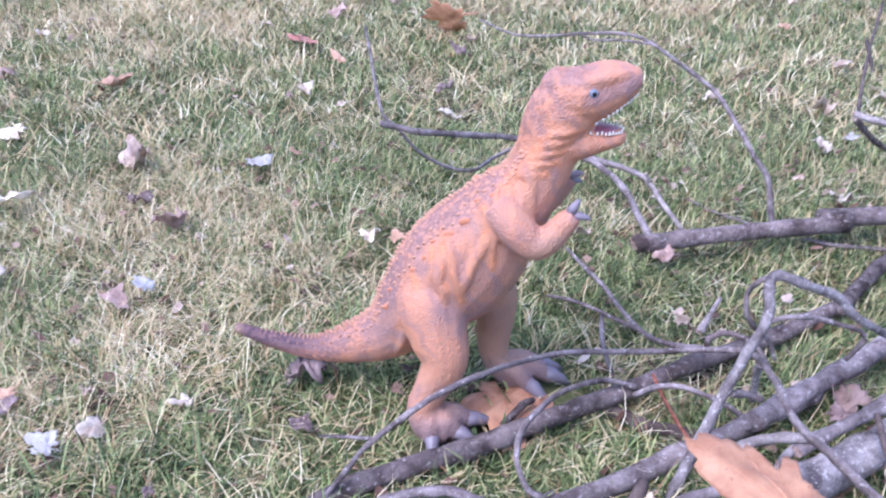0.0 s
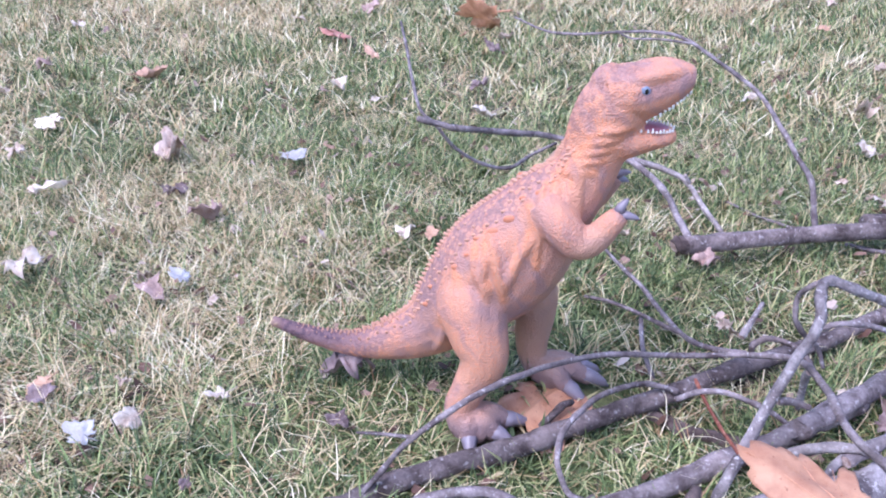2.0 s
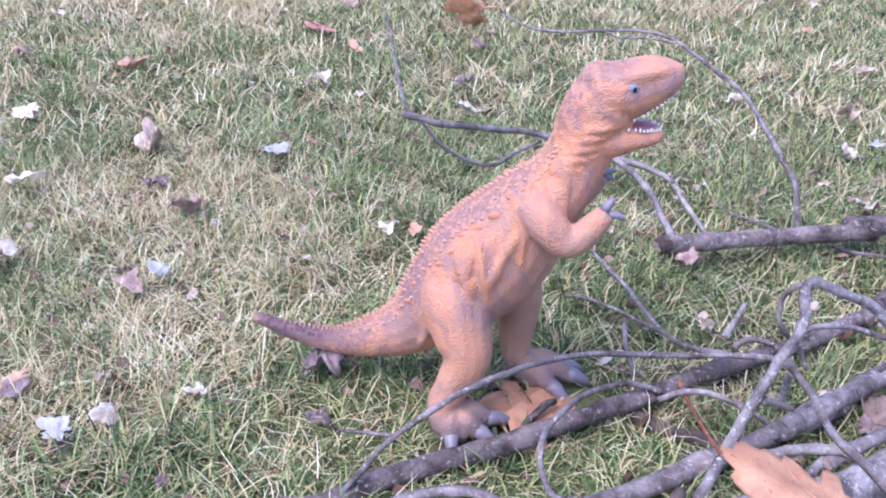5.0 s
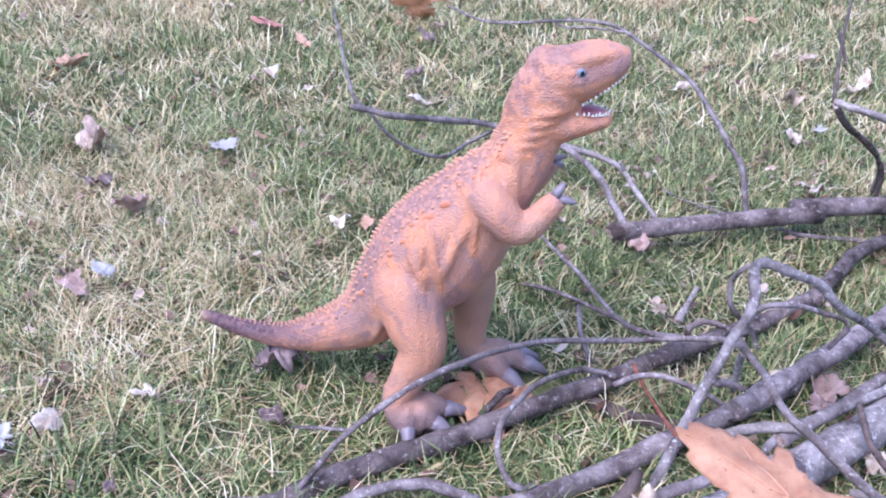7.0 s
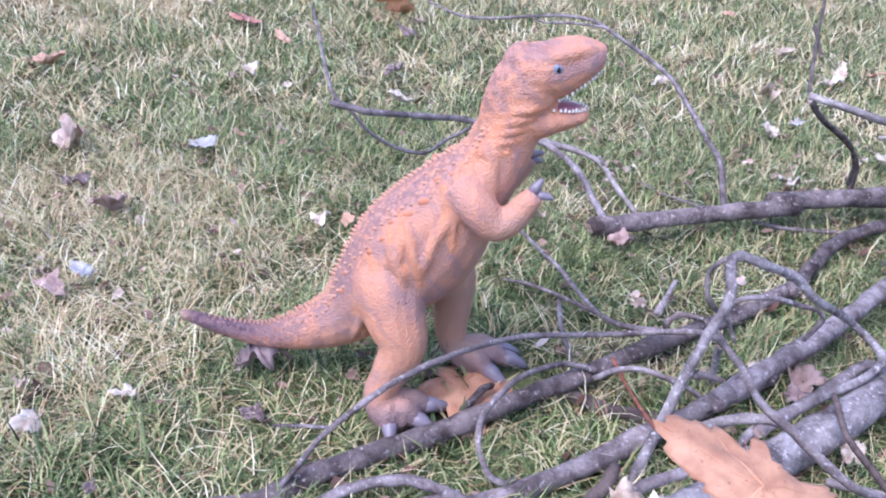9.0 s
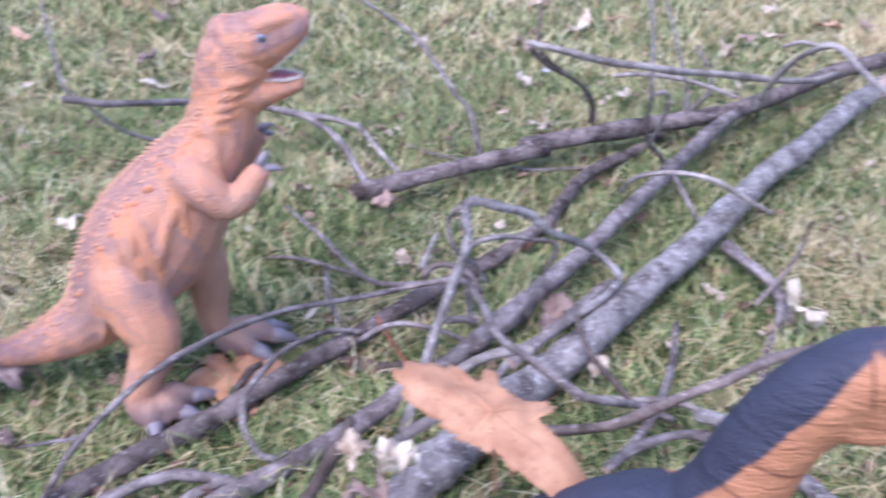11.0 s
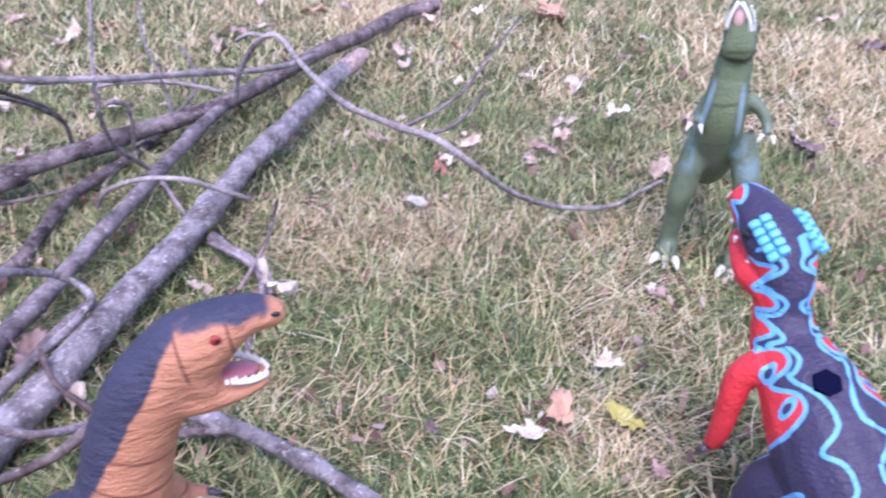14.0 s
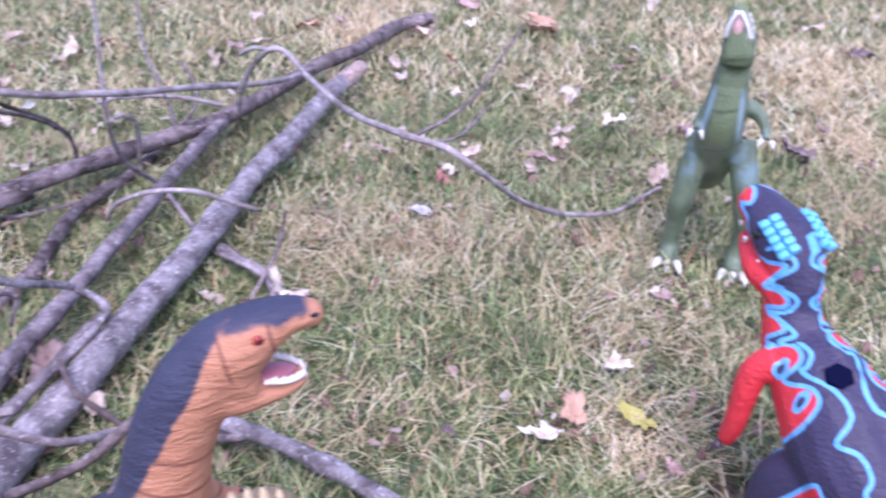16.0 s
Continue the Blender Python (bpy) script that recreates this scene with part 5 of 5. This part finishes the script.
def paint_red_toy(body, arms):
    co = baked(body)
    axis = np.array([(-0.280, 0.050), (-0.210, 0.070), (-0.150, 0.100), (-0.103, 0.125), (-0.066, 0.147), (-0.036, 0.170), (-0.004, 0.190), (0.026, 0.207), (0.044, 0.232), (0.052, 0.257), (0.064, 0.280), (0.098, 0.301), (0.130, 0.309)])
    u, v, r = along_axis(co, axis)
    v = np.abs(v - np.interp(u, [0.2, 0.25, 0.30, 0.36, 0.43, 0.47], [0.45, 0.33, 0.27, 0.33, 0.33, 0.1]))
    far, inside = line_distance(u, v, r, BORDER)
    border = np.where(inside, far, -far)
    outline = far.copy()
    for pts in (NECK_LINE, BACK_LINE):
        outline = np.minimum(outline, line_distance(u, v, r, pts)[0])
    # two slanting ovals on the flank
    for cu, cv, lean in ((0.326, 1.08, 0.5), (0.294, 0.91, 0.5)):
        a, b = (u - cu), (v - cv) * r
        a, b = a * math.cos(lean) + b * math.sin(lean), b * math.cos(lean) - a * math.sin(lean)
        ring = (np.hypot(a / 0.0045, b / 0.0085) - 1) * 0.006
        border = np.maximum(border, -ring)
        outline = np.minimum(outline, np.abs(ring))
    reach = np.array([q for pts in arms for q in spline(pts, 5)])
    on_arm = np.array([((reach - c) ** 2).sum(1).min() < 0.0165 ** 2 for c in co]) & (np.abs(co[:, 1]) > 0.034)
    paint_layer(body, "border", np.where(on_arm, -0.01, border))
    paint_layer(body, "outline", np.where(on_arm, 0.01, outline))


def red_toy():
    t = toy("toy_dinosaur", (0.962, 0.170, 0.0), 68, "red and dark violet plastic toy dinosaur with light blue outlines")
    spine = [(-0.280, 0, 0.050), (-0.210, 0, 0.070), (-0.150, 0, 0.100), (-0.103, 0, 0.125), (-0.066, 0, 0.147), (-0.036, 0, 0.170), (-0.004, 0, 0.190), (0.026, 0, 0.207), (0.044, 0, 0.232), (0.050, 0, 0.257), (0.059, 0, 0.278)]
    rad = [0.006, 0.016, 0.030, (0.046, 0.046), (0.053, 0.051), (0.050, 0.049), (0.041, 0.041), (0.031, 0.033), (0.0235, 0.025), (0.0235, 0.0255), (0.022, 0.024)]
    head = [(0.047, 0, 0.256), (0.059, 0, 0.280), (0.078, 0, 0.293), (0.098, 0, 0.301), (0.114, 0, 0.306), (0.124, 0, 0.308)]
    hrad = [(0.0225, 0.0225), (0.0285, 0.0245), (0.029, 0.023), (0.0235, 0.019), (0.020, 0.016), (0.015, 0.012)]
    jaw = [(0.050, 0, 0.255), (0.074, 0, 0.259), (0.098, 0, 0.268), (0.114, 0, 0.275)]
    tubes = [(spine, rad), (head, hrad), (jaw, [(0.028, 0.022), (0.032, 0.019), (0.023, 0.012), (0.012, 0.007)])]
    for s in (-1, 1):
        tubes.append(([(-0.055, s * 0.020, 0.130), (-0.035, s * 0.029, 0.105), (-0.030, s * 0.036, 0.074), (-0.050, s * 0.045, 0.044), (-0.046, s * 0.046, 0.022), (-0.018, s * 0.048, 0.014), (0.006, s * 0.050, 0.010)], [0.030, 0.029, 0.025, 0.021, 0.02, 0.016, 0.009], (1, 0, 0)))
        tubes.append(([(0.018, s * 0.026, 0.202), (0.027, s * 0.040, 0.184), (0.027, s * 0.045, 0.155), (0.029, s * 0.045, 0.122), (0.035, s * 0.044, 0.098)], [0.016, 0.0138, 0.0115, 0.0102, 0.0082]))
    sp, rr = spline(spine, 3), spline([(r if isinstance(r, tuple) else (r, r)) for r in rad], 3)
    crest = []
    for i in range(6, len(sp) - 1):
        d = Vector(sp[i + 1] - sp[i - 1]).normalized()
        crest.append(tuple(sp[i] + np.array((-d.z, 0, d.x)) * rr[i][1] * 0.97))
    tubes.append((crest, [0.0028 + 0.0010 * (i % 2) for i in range(len(crest))]))
    body = skin(t, tubes, skin_red, 0.0021, 2)
    paint_red_toy(body, [[(0.027, s * 0.040, 0.184), (0.027, s * 0.045, 0.155), (0.029, s * 0.045, 0.122), (0.035, s * 0.044, 0.098)] for s in (-1, 1)])
    for s in (-1, 1):
        claws(t, [((0.031, s * 0.046 + k, 0.098), (0.040, s * 0.046 + 1.5 * k, 0.082)) for k in (-0.007, 0.007)], claw_dark, 0.0045)
        claws(t, [((0.000, s * (0.050 + k), 0.012), (0.022, s * (0.050 + 1.6 * k), 0.003)) for k in (-0.012, 0, 0.012)], claw_dark, 0.0055)
        # brow crest of two rows of blocks
        for k in range(5):
            for row in range(2):
                bm = bmesh.new()
                ball(bm, (0, 0, 0), 0.5)
                for q in bm.verts:
                    q.co = Vector([math.copysign(0.5 * abs(2 * w) ** 0.55, w) for w in q.co])
                m = Matrix.Translation((0.0450 + 0.0072 * k, s * (0.0165 + 0.0092 * row), 0.2965 + 0.0036 * k - 0.0045 * row)) @ Euler((s * -0.45 - s * 0.35 * row, -0.42, 0)).to_matrix().to_4x4() @ Matrix.Diagonal((0.0076, 0.0098, 0.0095, 1))
                bm.transform(m)
                part("rib", bm, crest_blue, t, "light blue block of the brow crest")
    eyes(t, (0.078, 0.0285, 0.295), 0.005, pupil)
    teeth(t, (0.072, 0, 0.272), (0, 0, -1), (0.124, 0, 0.297), 7, 0.006, 0.0022, 0.024)
    bm = bmesh.new()
    out = np.array((-0.30, 0.22, 0.93))
    v, f = rings([np.array((-0.0334, 0.0142, 0.2196)) - 0.004 * out, np.array((-0.0334, 0.0142, 0.2196)) + 0.0012 * out], [0.0125, 0.0120], 6, up=(1, 0, 0))
    bv = [bm.verts.new(p) for p in v]
    for q in f:
        bm.faces.new([bv[i] for i in q])
    button = part("button", bm, hole_black, t, "dark six-sided push button")
    for face in button.data.polygons:
        face.use_smooth = False
    return t


def green_toy():
    t = toy("toy_dinosaur", (1.323, 0.483, 0.0), 208.7, "green plastic toy dinosaur with white claws and raised head")
    spine = [(-0.270, 0, 0.050), (-0.190, 0, 0.075), (-0.120, 0, 0.110), (-0.064, 0, 0.155), (-0.026, 0, 0.196), (0.004, 0, 0.226), (0.018, 0, 0.254), (0.022, 0, 0.285), (0.022, 0, 0.315), (0.020, 0, 0.335)]
    rad = [0.006, 0.016, 0.026, (0.033, 0.033), (0.033, 0.033), (0.031, 0.031), (0.0295, 0.029), (0.0255, 0.0235), (0.0230, 0.021), (0.0205, 0.0185)]
    head = [(0.014, 0, 0.330), (0.018, 0, 0.350), (0.022, -0.004, 0.370), (0.028, -0.008, 0.388), (0.032, -0.010, 0.400)]
    jaw = [(0.034, 0, 0.332), (0.046, 0, 0.340), (0.051, -0.003, 0.362), (0.053, -0.008, 0.384), (0.054, -0.010, 0.392)]
    tubes = [(spine, rad), (head, [(0.019, 0.018), (0.021, 0.018), (0.0175, 0.015), (0.012, 0.011), (0.007, 0.007)], (1, 0, 0)), (jaw, [(0.014, 0.010), (0.0215, 0.012), (0.0165, 0.008), (0.009, 0.005), (0.005, 0.004)], (1, 0, 0))]
    for s in (-0.72, 1.4):
        tubes.append(([(-0.026, s * 0.022, 0.205), (-0.014, s * 0.033, 0.165), (-0.004, s * 0.041, 0.118), (-0.012, s * 0.045, 0.078), (-0.016, s * 0.046, 0.046), (-0.010, s * 0.045, 0.024), (0.012, s * 0.044, 0.016)], [0.020, 0.0195, 0.0170, 0.0145, 0.0135, 0.0155, 0.012], (1, 0, 0)))
        tubes.append(([(0.014, s * 0.020, 0.272), (0.018, s * 0.033, 0.260), (0.024, s * 0.040, 0.245), (0.034, s * 0.042, 0.236)], [0.011, 0.0085, 0.007, 0.0055]))
    skin(t, tubes, skin_green, 0.0034, 3)
    for s in (-0.72, 1.4):
        claws(t, [((0.010, s * 0.044 + k, 0.017), (0.030, s * 0.044 + 1.6 * k, 0.009)) for k in (-0.013, 0, 0.013)], claw_white, 0.0065)
        claws(t, [((0.036, s * 0.042 + k, 0.236), (0.042, s * 0.042 + 1.7 * k, 0.226)) for k in (-0.006, 0.006)], claw_white, 0.0034)
    teeth(t, (0.047, 0, 0.356), (-0.3, 0, 0.6), (0.053, 0, 0.394), 23, 0.004, 0.0022, 0.0125)
    bm = bmesh.new()
    ball(bm, (0.0535, -0.007, 0.381), 0.012, (0.55, 0.62, 1.15))
    part("tongue", bm, pale_pink, t)
    for s in (-1, 1):
        v, f = rings(spline([(0.054, -0.005 + s * 0.0140, 0.366), (0.058, -0.007 + s * 0.0105, 0.383), (0.060, -0.010 + s * 0.002, 0.400)], 4), [0.0026] * 9, 8)
        mesh_of("lip", v, f, tooth_white, t, "white rim of the mouth")
    eyes(t, (0.012, 0.0185, 0.360), 0.0042, pupil)
    return t


def spiky_toy():
    t = toy("toy_dinosaur", (0.444, 0.248, 0.0), -20, "brown toy dinosaur with cream pegs along its crest")
    spine = [(-0.230, 0, 0.040), (-0.160, 0, 0.075), (-0.105, 0, 0.115), (-0.070, 0, 0.160), (-0.045, 0, 0.205), (-0.025, 0, 0.250), (-0.012, 0, 0.290), (0.000, 0, 0.315), (0.018, 0, 0.328), (0.034, 0, 0.320)]
    tubes = [(spine, [0.006, 0.018, 0.032, 0.042, 0.040, 0.030, 0.024, (0.018, 0.020), (0.017, 0.016), (0.010, 0.010)])]
    for s in (-1, 1):
        tubes.append(([(-0.075, s * 0.026, 0.130), (-0.060, s * 0.036, 0.095), (-0.070, s * 0.038, 0.055), (-0.066, s * 0.038, 0.022), (-0.040, s * 0.038, 0.013)], [0.03, 0.027, 0.019, 0.017, 0.010], (1, 0, 0)))
        tubes.append(([(-0.030, s * 0.024, 0.215), (-0.016, s * 0.030, 0.190), (0.0, s * 0.028, 0.185)], [0.012, 0.010, 0.007]))
    skin(t, tubes, skin_brown, 0.0036, 3)
    for k in range(8):
        f = k / 7
        x, z = -0.024 + 0.050 * f, 0.311 + 0.036 * math.sin(0.5 + f * 1.7)
        bm = bmesh.new()
        cone(bm, (x, 0, z - 0.010), (x - 0.001, 0, z + 0.0060), 0.0030, 8, 0.5)
        part("peg", bm, peg_cream, t)
    eyes(t, (0.022, 0.0155, 0.330), 0.0035, pupil)
    return t


orange_toy()
black_toy()
red_toy()
green_toy()
spiky_toy()

# ---- single leaves that stand out ----
LOBES = [(-176, 0.031), (-135, 0.025), (-98, 0.030), (-75, 0.060), (-58, 0.100), (-47, 0.094), (-40, 0.050), (-32, 0.035), (-8, 0.050), (30, 0.026), (61, 0.026), (72, 0.052), (80, 0.054), (90, 0.040), (104, 0.064), (126, 0.082), (135, 0.094), (144, 0.075), (160, 0.043), (184, 0.031)]


def maple_leaf():
    """A large blade with pointed lobes and raised veins, its far and near lobes drooping."""
    turns, reach = zip(*sorted(LOBES))
    n, m = 96, 8

    def lift(x, y):
        along = (x * math.cos(radians(-50)) + y * math.sin(radians(-50)))
        across = (-x * math.sin(radians(-50)) + y * math.cos(radians(-50)))
        z = -2.2 * max(0.0, along - 0.035) ** 2 * 6 - 5.0 * across ** 2 + 0.15 * across
        return z + 0.010 * noise.noise(Vector((x * 24, y * 24, 4.4))) + 0.004 * noise.noise(Vector((x * 70, y * 70, 1.4)))
    verts, faces = [Vector((0, 0, lift(0, 0)))], []
    for j in range(1, m + 1):
        for i in range(n):
            a = -180 + 360 * i / n
            r = float(np.interp(a, turns, reach, period=360)) * (1 + 0.05 * math.sin(i * 2.1) + 0.04 * math.sin(i * 5.3)) * j / m
            x, y = r * math.cos(radians(a)), r * math.sin(radians(a))
            verts.append(Vector((x, y, lift(x, y))))
    for i in range(n):
        k = (i + 1) % n
        faces.append((0, 1 + i, 1 + k))
        for j in range(m - 1):
            faces.append((1 + j * n + i, 1 + (j + 1) * n + i, 1 + (j + 1) * n + k, 1 + j * n + k))
    ob = mesh_of("maple_leaf", verts, faces, LEAF["orange"])
    sol = ob.modifiers.new("thickness", "SOLIDIFY")
    sol.thickness, sol.offset = 0.0008, 0
    ob.matrix_world = pose(0.349, 0.526, 0.186)
    tagged(ob, "large orange-brown dry maple leaf resting on the branches", "leaf", "fallen leaves")
    for a, r in ((135, 0.088), (-55, 0.09), (88, 0.05), (-8, 0.044), (-150, 0.03), (-100, 0.034), (110, 0.055)):
        way = np.array((math.cos(radians(a)), math.sin(radians(a)), 0.0))
        pts = [way * r * k / 7 for k in range(8)]
        v, f = rings([q + np.array((0, 0, lift(q[0], q[1]) + 0.0003)) for q in pts], [0.0010 - 0.0001 * k for k in range(8)], 6)
        mesh_of("vein", v, f, LEAF["orange"], ob)
    v, f = rings(spline([(-0.004, -0.006, lift(0, 0)), (0.002, 0.006, -0.03), (0.010, 0.016, -0.070), (0.014, 0.024, -0.118)], 4), [0.0013] * 13, 6)
    mesh_of("stalk", v, f, LEAF["orange"], ob)


maple_leaf()
leaf("fallen_leaf", (0.140, 0.836, 0.016), 0.160, LEAF["orange"], -82, 0.06, (0, 0), 5, 0.32, "flat orange-brown leaf under the orange toy's feet", 0.0, 5, wide=0.85)
leaf("oak_leaf", (-0.048, 2.409, 0.07), 0.20, LEAF["orange"], 172, 0.30, (48, 4), 5, 0.35, "red-brown oak leaf hanging from a twig", 0.3, 8)
leaf("fallen_leaf", (0.968, 0.322, 0.026), 0.055, LEAF["yellow"], 80, 0.35, (20, 0), 3, 0.10, "small yellow-green leaf in the grass", 0.3, 9)
leaf("fallen_leaf", (1.691, 1.378, 0.03), 0.05, LEAF["orange"], 80, 0.5, (50, 0), 5, 0.3, "small bright orange leaf in the grass", 0.3, 10)
leaf("fallen_leaf", (0.793, 0.745, 0.06), 0.085, LEAF["white"], 70, 0.6, (62, 20), 5, 0.4, "pale curled leaf leaning on a twig", 0.3, 41)
leaf("fallen_leaf", (1.240, 0.915, 0.034), 0.04, LEAF["white"], 100, 0.9, (40, 0), 5, 0.3, "small white curled leaf in the grass", 0.0, 42)
leaf("fallen_leaf", (1.215, 0.905, 0.026), 0.05, LEAF["red"], 30, 0.8, (20, 0), 5, 0.3, "small red-brown curled leaf in the grass", 0.3, 12)
for i, (x, y, z, s) in enumerate(((0.240, 0.482, 0.214, 0.034), (0.266, 0.474, 0.207, 0.046), (0.252, 0.470, 0.190, 0.040))):
    leaf("fallen_leaf", (x, y, z), s, LEAF[("pale", "white", "rose")[i]], 70 * i, 1.1, (15, -20 + 30 * i), 5, 0.35, "bleached white dry leaf clinging to a twig", 0.2, 20 + i)
leaf("fallen_leaf", (-0.104, 0.845, 0.034), 0.085, LEAF["dark"], 20, 0.9, (-10, 8), 5, 0.25, "dark curled dead leaf beside the orange toy's tail", 0.0, 31)
